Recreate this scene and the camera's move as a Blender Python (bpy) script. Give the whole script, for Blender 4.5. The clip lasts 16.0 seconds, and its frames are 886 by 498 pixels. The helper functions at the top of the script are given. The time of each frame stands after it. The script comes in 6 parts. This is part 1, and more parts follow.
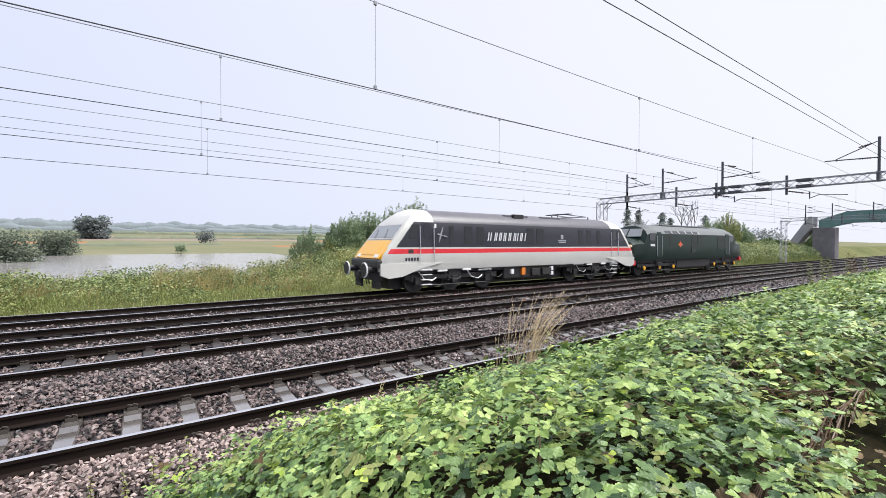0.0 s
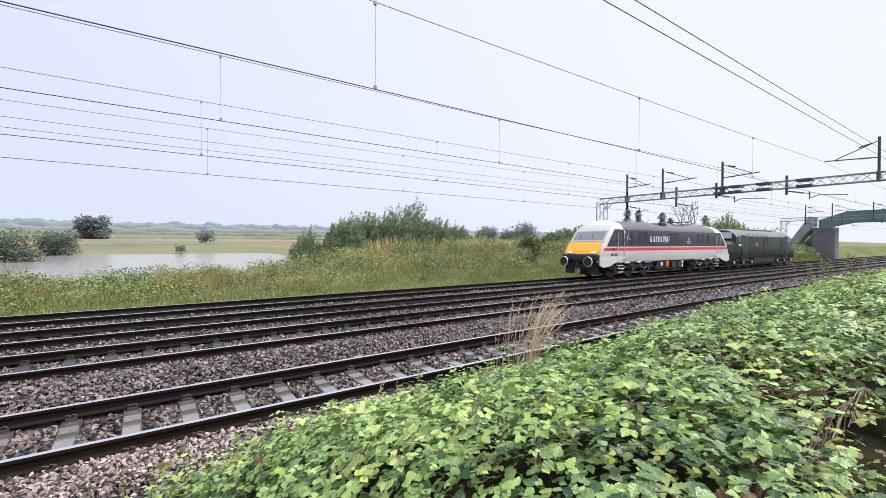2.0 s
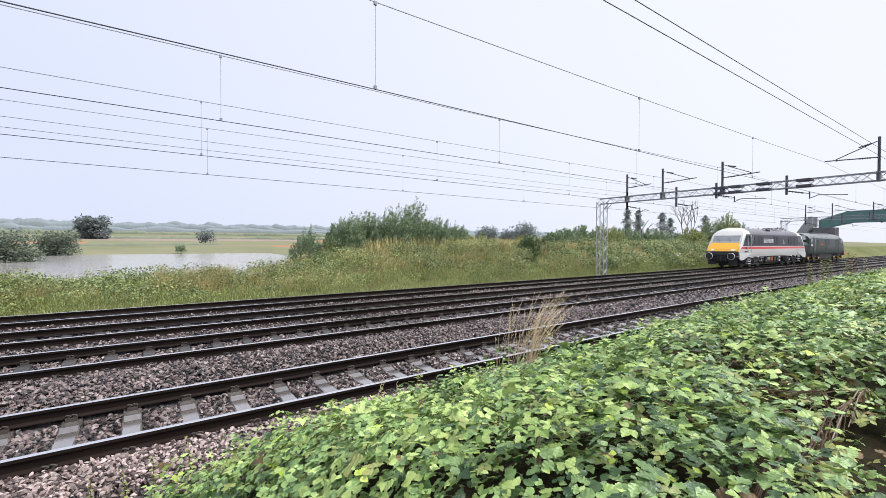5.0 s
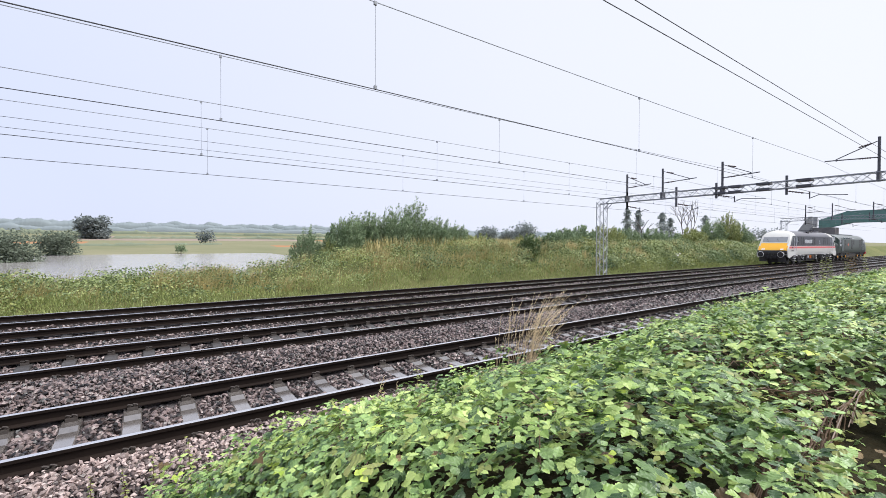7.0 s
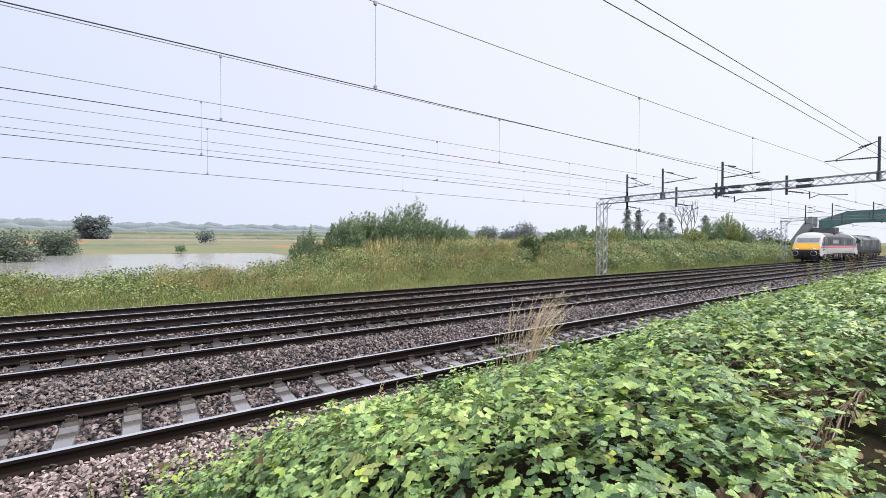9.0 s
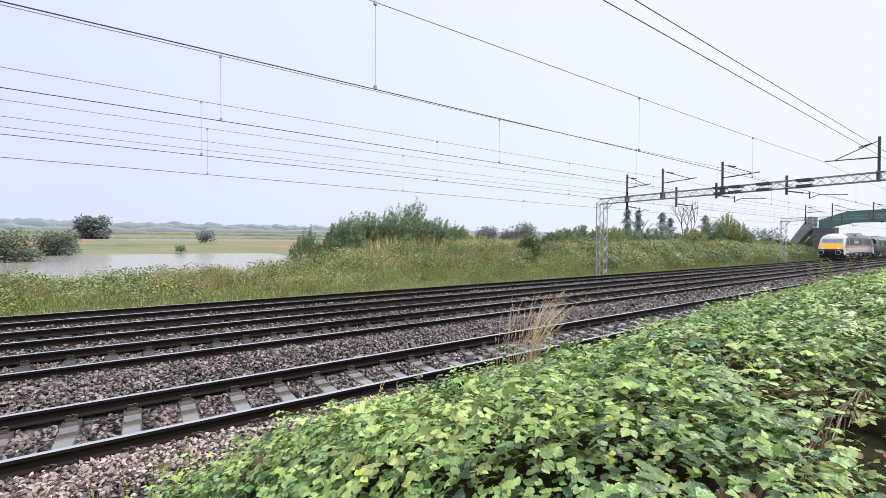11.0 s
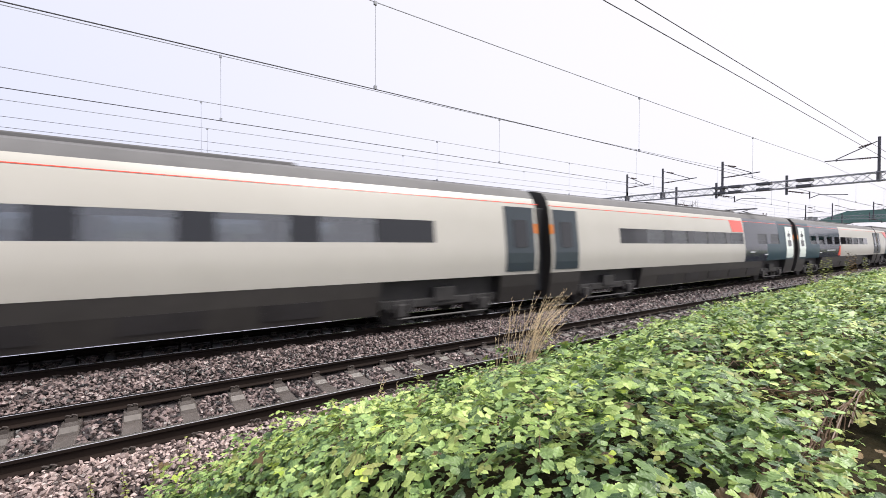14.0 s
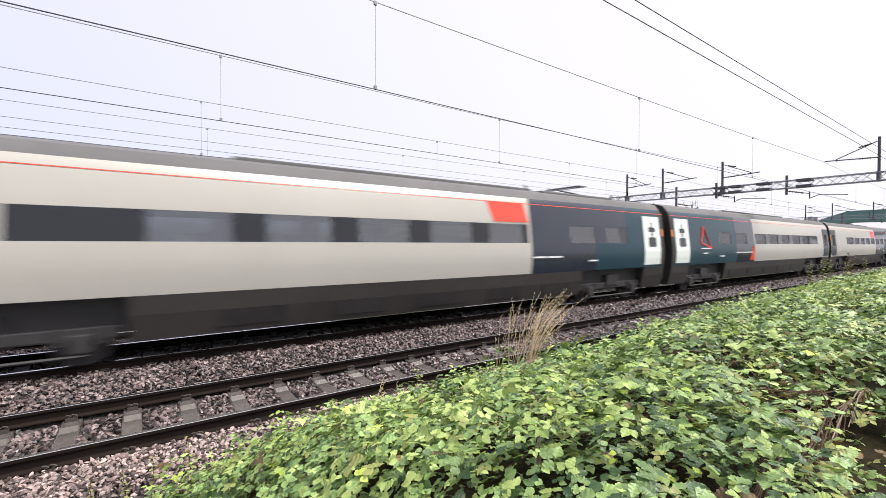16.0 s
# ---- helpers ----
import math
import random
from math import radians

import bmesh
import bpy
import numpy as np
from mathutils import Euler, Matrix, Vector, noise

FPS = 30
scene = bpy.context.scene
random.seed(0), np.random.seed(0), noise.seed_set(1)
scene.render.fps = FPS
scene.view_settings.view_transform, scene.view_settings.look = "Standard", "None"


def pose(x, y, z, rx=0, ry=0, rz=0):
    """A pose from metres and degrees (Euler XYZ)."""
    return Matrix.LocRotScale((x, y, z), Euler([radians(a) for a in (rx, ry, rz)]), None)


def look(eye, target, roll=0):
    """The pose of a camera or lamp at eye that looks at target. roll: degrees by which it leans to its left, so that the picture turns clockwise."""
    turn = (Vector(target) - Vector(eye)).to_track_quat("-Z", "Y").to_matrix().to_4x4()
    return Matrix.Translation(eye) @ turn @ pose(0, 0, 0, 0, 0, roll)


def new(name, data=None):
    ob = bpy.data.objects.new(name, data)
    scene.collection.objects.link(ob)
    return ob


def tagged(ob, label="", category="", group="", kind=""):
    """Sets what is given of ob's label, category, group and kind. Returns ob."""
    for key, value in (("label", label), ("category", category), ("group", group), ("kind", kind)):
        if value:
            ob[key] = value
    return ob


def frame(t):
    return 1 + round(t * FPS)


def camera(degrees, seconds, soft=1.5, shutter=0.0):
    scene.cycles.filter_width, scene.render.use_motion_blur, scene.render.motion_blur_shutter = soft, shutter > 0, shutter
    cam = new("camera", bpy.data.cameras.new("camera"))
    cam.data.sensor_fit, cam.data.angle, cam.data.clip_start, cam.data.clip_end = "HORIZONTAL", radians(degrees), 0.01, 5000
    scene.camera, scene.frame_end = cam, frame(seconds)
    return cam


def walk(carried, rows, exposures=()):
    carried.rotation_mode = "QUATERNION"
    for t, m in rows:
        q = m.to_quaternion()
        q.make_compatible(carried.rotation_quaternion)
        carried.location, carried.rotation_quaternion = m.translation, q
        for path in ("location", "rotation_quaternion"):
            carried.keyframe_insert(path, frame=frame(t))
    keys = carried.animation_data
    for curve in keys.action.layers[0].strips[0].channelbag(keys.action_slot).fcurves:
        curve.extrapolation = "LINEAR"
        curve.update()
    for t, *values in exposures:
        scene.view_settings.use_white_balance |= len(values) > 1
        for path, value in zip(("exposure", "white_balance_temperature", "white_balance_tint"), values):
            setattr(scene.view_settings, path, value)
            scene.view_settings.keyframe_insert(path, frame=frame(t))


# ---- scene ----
# ---------------- camera ----------------
cam = camera(93.06, 16.0, soft=0.75, shutter=0.18)
EYE = (0.0, 0.0, 2.126)
VIEW = look(EYE, (5.7704, 8.1662, 1.9972), 0.137)
walk(cam, [(0, VIEW), (16, VIEW)],
     exposures=[(0, 1.44, 6350, 8), (2, 1.44, 6250, 8), (11.7, 1.44, 6250, 8), (12.05, 1.46, 6300, 8), (12.5, 1.51, 6500, 10), (13.2, 1.53, 6620, 11), (16, 1.54, 6620, 11)])

# ---------------- light ----------------
sky = bpy.data.worlds.new("sky")
scene.world = sky
sky.use_nodes = True
nt = sky.node_tree
for n in list(nt.nodes):
    nt.nodes.remove(n)
w_out = nt.nodes.new("ShaderNodeOutputWorld")
w_bg = nt.nodes.new("ShaderNodeBackground")
w_sky = nt.nodes.new("ShaderNodeTexSky")
w_sky.sky_type = "NISHITA"
w_sky.sun_disc = False
w_sky.sun_elevation = radians(48)
w_sky.sun_rotation = radians(120)
w_sky.dust_density = 4.0
w_dim = nt.nodes.new("ShaderNodeVectorMath")
w_dim.operation = "SCALE"
w_dim.inputs["Scale"].default_value = 0.10
nt.links.new(w_sky.outputs["Color"], w_dim.inputs[0])
# cloud deck: thin, pale, with slow uneven patches, a little brighter up and towards the sun
w_co = nt.nodes.new("ShaderNodeTexCoord")
w_no = nt.nodes.new("ShaderNodeTexNoise")
w_no.inputs["Scale"].default_value = 1.6
w_no.inputs["Detail"].default_value = 4
nt.links.new(w_co.outputs["Generated"], w_no.inputs["Vector"])
w_dot = nt.nodes.new("ShaderNodeVectorMath")
w_dot.operation = "DOT_PRODUCT"
w_dot.inputs[1].default_value = (0.72, -0.1, 0.66)
nt.links.new(w_co.outputs["Generated"], w_dot.inputs[0])
w_add = nt.nodes.new("ShaderNodeMath")
w_add.operation = "MULTIPLY_ADD"
w_add.inputs[1].default_value = 0.16
nt.links.new(w_no.outputs["Fac"], w_add.inputs[0])
nt.links.new(w_dot.outputs["Value"], w_add.inputs[2])
w_ramp = nt.nodes.new("ShaderNodeValToRGB")
w_ramp.color_ramp.elements[0].position = -0.0
w_ramp.color_ramp.elements[0].color = (0.71, 0.74, 0.905, 1)
w_ramp.color_ramp.elements[1].position = 0.92
w_ramp.color_ramp.elements[1].color = (0.865, 0.86, 0.935, 1)
nt.links.new(w_add.outputs[0], w_ramp.inputs["Fac"])
w_mix = nt.nodes.new("ShaderNodeMix")
w_mix.data_type = "RGBA"
w_mix.inputs["Factor"].default_value = 0.94
nt.links.new(w_dim.outputs[0], w_mix.inputs["A"])
nt.links.new(w_ramp.outputs["Color"], w_mix.inputs["B"])
nt.links.new(w_mix.outputs["Result"], w_bg.inputs["Color"])
w_bg.inputs["Strength"].default_value = 0.415
nt.links.new(w_bg.outputs["Background"], w_out.inputs["Surface"])

sun = new("sun", bpy.data.lights.new("sun", "SUN"))
sun.data.energy = 2.1
sun.data.angle = radians(40)
sun.data.color = (1.0, 0.97, 0.93)
sun.matrix_world = look((0, 0, 50), (-22, 20, 0))


# ---------------- materials ----------------
def mat(name, col, rough=0.6, metal=0.0, var=0.25, scale=8.0, bump=0.0, bscale=60.0, island=0.0, objrand=0.0,
        col2=None, transl=0.0, spec=0.5, coat=0.0, stretch=None):
    """A surface with two scales of colour variation, fine relief, and variation from piece to piece."""
    m = bpy.data.materials.new(name)
    m.use_nodes = True
    t = m.node_tree
    b = t.nodes["Principled BSDF"]
    b.inputs["Roughness"].default_value = rough
    b.inputs["Metallic"].default_value = metal
    b.inputs["Specular IOR Level"].default_value = spec
    b.inputs["Coat Weight"].default_value = coat
    b.inputs["Coat Roughness"].default_value = 0.12
    co = t.nodes.new("ShaderNodeTexCoord")
    src = co.outputs["Object"]
    if stretch:
        mp = t.nodes.new("ShaderNodeMapping")
        mp.inputs["Scale"].default_value = stretch
        t.links.new(src, mp.inputs["Vector"])
        src = mp.outputs["Vector"]
    n1 = t.nodes.new("ShaderNodeTexNoise")
    n1.inputs["Scale"].default_value = scale
    n1.inputs["Detail"].default_value = 5
    n1.inputs["Roughness"].default_value = 0.65
    t.links.new(src, n1.inputs["Vector"])
    n2 = t.nodes.new("ShaderNodeTexNoise")
    n2.inputs["Scale"].default_value = scale * 0.13
    n2.inputs["Detail"].default_value = 2
    t.links.new(src, n2.inputs["Vector"])
    s = t.nodes.new("ShaderNodeMath")
    s.operation = "ADD"
    t.links.new(n1.outputs["Fac"], s.inputs[0])
    t.links.new(n2.outputs["Fac"], s.inputs[1])
    fac = s.outputs[0]
    for kind, amount in (("i", island), ("o", objrand)):
        if amount:
            g = t.nodes.new("ShaderNodeNewGeometry" if kind == "i" else "ShaderNodeObjectInfo")
            k = t.nodes.new("ShaderNodeMath")
            k.operation = "MULTIPLY_ADD"
            k.inputs[1].default_value = amount
            t.links.new(g.outputs["Random Per Island" if kind == "i" else "Random"], k.inputs[0])
            t.links.new(fac, k.inputs[2])
            k2 = t.nodes.new("ShaderNodeMath")
            k2.operation = "SUBTRACT"
            k2.inputs[1].default_value = amount / 2
            t.links.new(k.outputs[0], k2.inputs[0])
            fac = k2.outputs[0]
    r = t.nodes.new("ShaderNodeMapRange")
    r.inputs["From Min"].default_value = 0.6
    r.inputs["From Max"].default_value = 1.4
    t.links.new(fac, r.inputs["Value"])
    mx = t.nodes.new("ShaderNodeMix")
    mx.data_type = "RGBA"
    c2 = col2 or tuple(min(1, c * (1 + var)) for c in col)
    c1 = col if col2 else tuple(c * (1 - var) for c in col)
    mx.inputs["A"].default_value = (*c1, 1)
    mx.inputs["B"].default_value = (*c2, 1)
    t.links.new(r.outputs["Result"], mx.inputs["Factor"])
    t.links.new(mx.outputs["Result"], b.inputs["Base Color"])
    if bump:
        n3 = t.nodes.new("ShaderNodeTexNoise")
        n3.inputs["Scale"].default_value = bscale
        n3.inputs["Detail"].default_value = 4
        t.links.new(src, n3.inputs["Vector"])
        bp = t.nodes.new("ShaderNodeBump")
        bp.inputs["Strength"].default_value = bump
        bp.inputs["Distance"].default_value = 0.02
        t.links.new(n3.outputs["Fac"], bp.inputs["Height"])
        t.links.new(bp.outputs["Normal"], b.inputs["Normal"])
    if transl:
        tr = t.nodes.new("ShaderNodeBsdfTranslucent")
        t.links.new(mx.outputs["Result"], tr.inputs["Color"])
        ms = t.nodes.new("ShaderNodeMixShader")
        ms.inputs["Fac"].default_value = transl
        t.links.new(b.outputs["BSDF"], ms.inputs[1])
        t.links.new(tr.outputs["BSDF"], ms.inputs[2])
        t.links.new(ms.outputs["Shader"], t.nodes["Material Output"].inputs["Surface"])
    return m


M = dict(
    soil=mat("soil", (0.10, 0.085, 0.055), 0.9, var=0.4, scale=3, bump=0.5, bscale=20),
    grass_ground=mat("grass_ground", (0.075, 0.09, 0.03), 0.9, col2=(0.16, 0.155, 0.065), scale=0.9, bump=0.6, bscale=6, spec=0.1),
    # field grass beyond the lake, lightened and dulled to carry distance haze
    far_grass=mat("far_grass", (0.13, 0.145, 0.085), 0.95, col2=(0.235, 0.215, 0.145), scale=0.04, spec=0.0),
    stubble=mat("stubble", (0.27, 0.14, 0.075), 0.95, col2=(0.34, 0.20, 0.12), scale=0.08, spec=0.0),
    fallow=mat("fallow", (0.18, 0.14, 0.12), 0.95, col2=(0.26, 0.20, 0.15), scale=0.06),
    tan_field=mat("tan_field", (0.26, 0.22, 0.14), 0.95, col2=(0.34, 0.29, 0.19), scale=0.05),
    # near-black fill: shade between the bramble leaves, held in the colour
    gap_shade=mat("gap_shade", (0.010, 0.012, 0.006), 0.95, col2=(0.040, 0.030, 0.016), scale=25, bump=1.0, bscale=45, spec=0.1),
    ballast_bed=mat("ballast_bed", (0.010, 0.009, 0.010), 0.6, col2=(0.12, 0.10, 0.10), scale=30, bump=1.0, bscale=28),
    ballast=mat("ballast", (0.010, 0.008, 0.008), 0.36, col2=(0.215, 0.163, 0.155), scale=9, island=1.35, bump=0.06, bscale=120, spec=0.5),
    ballast_pale=mat("ballast_pale", (0.06, 0.042, 0.038), 0.42, col2=(0.44, 0.34, 0.315), scale=9, island=1.1, bump=0.06, bscale=120, spec=0.5),
    concrete=mat("concrete", (0.085, 0.075, 0.070), 0.12, col2=(0.17, 0.15, 0.14), scale=14, objrand=0.25, spec=1.0, coat=1.0),
    dark_sleeper=mat("dark_sleeper", (0.03, 0.027, 0.027), 0.5, col2=(0.08, 0.073, 0.072), scale=10, objrand=0.3, bump=0.3),
    rail_side=mat("rail_side", (0.007, 0.005, 0.005), 0.8, col2=(0.022, 0.015, 0.012), scale=5, bump=0.2, bscale=80, stretch=(0.15, 1, 1), spec=0.1),
    rail_top=mat("rail_top", (0.86, 0.84, 0.83), 0.10, metal=1.0, var=0.08, scale=3, stretch=(0.2, 6, 1)),
    clip=mat("clip", (0.05, 0.04, 0.035), 0.6, scale=20),
    steel_grey=mat("steel_grey", (0.27, 0.28, 0.31), 0.55, var=0.2, scale=6, bump=0.1),
    galv=mat("galv", (0.42, 0.43, 0.45), 0.45, metal=0.4, var=0.2, scale=5),
    dark_steel=mat("dark_steel", (0.075, 0.075, 0.09), 0.55, var=0.3, scale=6),
    wire=mat("wire", (0.055, 0.055, 0.06), 0.5, metal=0.3, var=0.2, scale=2),
    thin_wire=mat("thin_wire", (0.26, 0.27, 0.29), 0.5, metal=0.3, var=0.2, scale=2),
    insulator=mat("insulator", (0.09, 0.06, 0.06), 0.25, var=0.2),
    leaf=mat("leaf", (0.034, 0.080, 0.022), 0.36, col2=(0.295, 0.435, 0.140), scale=5, island=0.9, transl=0.15, bump=0.2, bscale=110, spec=0.6),
    # paler green for young tips and for light painted on raised canes
    leaf_pale=mat("leaf_pale", (0.20, 0.31, 0.070), 0.38, col2=(0.53, 0.64, 0.22), scale=5, island=0.6, transl=0.2, bump=0.15, bscale=110),
    leaf_bright=mat("leaf_bright", (0.34, 0.48, 0.06), 0.4, col2=(0.62, 0.70, 0.16), scale=5, island=0.5, transl=0.22),
    leaf_dull=mat("leaf_dull", (0.10, 0.135, 0.03), 0.45, col2=(0.36, 0.38, 0.12), scale=5, island=0.5, transl=0.2),
    leaf_brown=mat("leaf_brown", (0.07, 0.045, 0.022), 0.6, col2=(0.20, 0.13, 0.05), scale=5, island=0.6, transl=0.2),
    cane=mat("cane", (0.06, 0.026, 0.018), 0.5, col2=(0.16, 0.10, 0.055), scale=8, island=0.5),
    straw=mat("straw", (0.52, 0.39, 0.23), 0.7, col2=(0.78, 0.64, 0.41), scale=4, island=0.5, transl=0.2),
    bark=mat("bark", (0.10, 0.085, 0.07), 0.9, var=0.35, scale=12, bump=0.8, bscale=40),
    willow=mat("willow", (0.085, 0.14, 0.078), 0.5, col2=(0.34, 0.41, 0.23), scale=1.3, island=0.4, transl=0.3, spec=0.3),
    willow_yellow=mat("willow_yellow", (0.19, 0.225, 0.075), 0.5, col2=(0.36, 0.38, 0.15), scale=0.7, island=0.5, transl=0.3),
    bush_dark=mat("bush_dark", (0.05, 0.085, 0.035), 0.5, col2=(0.19, 0.25, 0.10), scale=1.4, island=0.35, transl=0.25, spec=0.3),
    verge_leaf=mat("verge_leaf", (0.045, 0.080, 0.028), 0.5, col2=(0.37, 0.42, 0.17), scale=1.6, island=0.35, transl=0.2, spec=0.3),
    verge_grass=mat("verge_grass", (0.27, 0.245, 0.09), 0.6, col2=(0.58, 0.47, 0.22), scale=0.5, island=0.7, transl=0.25),
    green_grass=mat("green_grass", (0.15, 0.19, 0.05), 0.6, col2=(0.36, 0.40, 0.14), scale=0.5, island=0.7, transl=0.25),
    # distant crowns greyed and lightened: mist goes into the base colour
    hazed_tree=mat("hazed_tree", (0.19, 0.215, 0.215), 0.95, col2=(0.25, 0.275, 0.27), scale=0.3, island=0.2, spec=0.0, transl=0.35),
    # the three footbridge colours are lightened, haze included; mast feet share the concrete
    bridge_haze_green=mat("bridge_haze_green", (0.13, 0.235, 0.215), 0.75, var=0.25, scale=1.5, spec=0.2),
    bridge_concrete=mat("bridge_concrete", (0.33, 0.325, 0.33), 0.85, var=0.25, scale=1.2),
    bridge_dark=mat("bridge_dark", (0.20, 0.19, 0.195), 0.95, var=0.3, scale=2, spec=0.1),
    cabinet=mat("cabinet", (0.62, 0.62, 0.58), 0.6, var=0.12, scale=5),
    navy=mat("navy", (0.017, 0.022, 0.036), 0.22, col2=(0.025, 0.031, 0.048), scale=0.9, coat=0.25),
    teal=mat("teal", (0.004, 0.030, 0.047), 0.36, col2=(0.006, 0.042, 0.062), scale=0.9, coat=0.06),
    t_white=mat("t_white", (0.40, 0.385, 0.345), 0.35, col2=(0.455, 0.44, 0.40), scale=0.7, coat=0.12),
    door_white=mat("door_white", (0.72, 0.80, 0.74), 0.3, col2=(0.80, 0.86, 0.80), scale=1.0, coat=0.4),
    t_red=mat("t_red", (0.75, 0.06, 0.03), 0.3, var=0.1, scale=1, coat=0.4),
    roof_grey=mat("roof_grey", (0.115, 0.113, 0.115), 0.75, var=0.2, scale=2),
    skirt=mat("skirt", (0.030, 0.027, 0.025), 0.6, var=0.35, scale=1.6),
    glass_dark=mat("glass_dark", (0.012, 0.013, 0.016), 0.10, var=0.1, scale=1, coat=0.15),
    under=mat("under", (0.022, 0.02, 0.021), 0.55, var=0.4, scale=5),
    under_grey=mat("under_grey", (0.034, 0.032, 0.032), 0.5, var=0.4, scale=5),
    gangway=mat("gangway", (0.02, 0.02, 0.022), 0.8, var=0.3, scale=4),
    ic_dark=mat("ic_dark", (0.026, 0.027, 0.036), 0.38, col2=(0.038, 0.039, 0.05), scale=1.0, spec=0.3),
    ic_cream=mat("ic_cream", (0.53, 0.52, 0.49), 0.4, col2=(0.60, 0.59, 0.56), scale=1.0, spec=0.4),
    ic_red=mat("ic_red", (0.70, 0.035, 0.05), 0.28, var=0.1, scale=1, coat=0.4),
    ic_yellow=mat("ic_yellow", (0.88, 0.43, 0.02), 0.3, col2=(0.93, 0.50, 0.04), scale=1.5, coat=0.4),
    ic_roof=mat("ic_roof", (0.10, 0.095, 0.11), 0.35, var=0.25, scale=1.2),
    br_green=mat("br_green", (0.006, 0.016, 0.012), 0.34, col2=(0.010, 0.024, 0.018), scale=1.0, spec=0.3),
    br_roof=mat("br_roof", (0.11, 0.12, 0.125), 0.55, var=0.25, scale=1.5),
    white_paint=mat("white_paint", (0.8, 0.8, 0.8), 0.4, var=0.06),
    lettering=mat("lettering", (0.78, 0.78, 0.80), 0.4, var=0.05),
    orange=mat("orange", (0.75, 0.22, 0.03), 0.4, var=0.1),
    chrome=mat("chrome", (0.7, 0.7, 0.72), 0.3, metal=0.9, var=0.1),
    # windscreen glass with the reflected sky's grey put into its base
    screen_sheen=mat("screen_sheen", (0.20, 0.21, 0.22), 0.10, col2=(0.28, 0.29, 0.30), scale=0.8, coat=0.8),
    # skyline woods paled to blue-grey: distance haze put into the base colour
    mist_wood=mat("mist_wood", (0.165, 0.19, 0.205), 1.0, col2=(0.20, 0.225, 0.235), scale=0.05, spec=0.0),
    # poplar foliage paled further, the haze before it painted in
    hazed_poplar=mat("hazed_poplar", (0.26, 0.29, 0.28), 0.95, col2=(0.33, 0.36, 0.35), scale=0.3, island=0.2, spec=0.0, transl=0.4),
    door_grey=mat("door_grey", (0.030, 0.042, 0.052), 0.3, var=0.2, scale=1.5),
    # lakeside foliage lightened for the haze over the water
    hazed_bush=mat("hazed_bush", (0.12, 0.145, 0.11), 0.9, col2=(0.21, 0.24, 0.18), scale=0.4, island=0.3, spec=0.1, transl=0.35),
    # hedge green dulled towards grey, with distance haze in the colour
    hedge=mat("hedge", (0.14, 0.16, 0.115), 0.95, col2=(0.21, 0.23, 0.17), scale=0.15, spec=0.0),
    seat=mat("seat", (0.03, 0.035, 0.05), 0.9, var=0.2),
    berry=mat("berry", (0.12, 0.02, 0.015), 0.4, col2=(0.02, 0.01, 0.02), scale=6, island=0.8),
)

water_mat = bpy.data.materials.new("lake_water")
water_mat.use_nodes = True
_t = water_mat.node_tree
_b = _t.nodes["Principled BSDF"]
_b.inputs["Base Color"].default_value = (0.33, 0.31, 0.30, 1)
_b.inputs["Roughness"].default_value = 0.12
_b.inputs["IOR"].default_value = 1.33
_c = _t.nodes.new("ShaderNodeTexCoord")
_mp = _t.nodes.new("ShaderNodeMapping")
_mp.inputs["Scale"].default_value = (0.25, 1.0, 1.0)
_n = _t.nodes.new("ShaderNodeTexNoise")
_n.inputs["Scale"].default_value = 0.9
_n.inputs["Detail"].default_value = 4
_bp = _t.nodes.new("ShaderNodeBump")
_bp.inputs["Strength"].default_value = 0.55
_bp.inputs["Distance"].default_value = 0.15
_t.links.new(_c.outputs["Object"], _mp.inputs["Vector"])
_t.links.new(_mp.outputs["Vector"], _n.inputs["Vector"])
_t.links.new(_n.outputs["Fac"], _bp.inputs["Height"])
_t.links.new(_bp.outputs["Normal"], _b.inputs["Normal"])

pane_mat = bpy.data.materials.new("tinted_pane")
pane_mat.use_nodes = True
_t = pane_mat.node_tree
_tr = _t.nodes.new("ShaderNodeBsdfTransparent")
_tr.inputs["Color"].default_value = (0.58, 0.61, 0.63, 1)
_gl = _t.nodes.new("ShaderNodeBsdfGlossy")
_gl.inputs["Roughness"].default_value = 0.03
_ms = _t.nodes.new("ShaderNodeMixShader")
_ms.inputs["Fac"].default_value = 0.18
_t.links.new(_tr.outputs["BSDF"], _ms.inputs[1])
_t.links.new(_gl.outputs["BSDF"], _ms.inputs[2])
_t.links.new(_ms.outputs["Shader"], _t.nodes["Material Output"].inputs["Surface"])
M["pane"] = pane_mat

rng = np.random.default_rng(7)


# ---------------- builders ----------------
def setmats(me, materials):
    for m in materials if isinstance(materials, (list, tuple)) else [materials]:
        me.materials.append(m)


def part(name, bm, material, parent=None, label="", smooth=False):
    """Links a bmesh as one mesh object under a thing or a part."""
    me = bpy.data.meshes.new(name)
    bmesh.ops.recalc_face_normals(bm, faces=bm.faces[:])
    bm.to_mesh(me)
    bm.free()
    setmats(me, material)
    if smooth:
        me.shade_smooth()
        me.set_sharp_from_angle(angle=radians(smooth if smooth > 1 else 40))
    ob = new(name, me)
    if parent:
        ob.parent = parent
    if label:
        tagged(ob, label)
    return ob


def share(name, me, parent, m):
    ob = new(name, me)
    ob.parent = parent
    ob.matrix_basis = m
    return ob


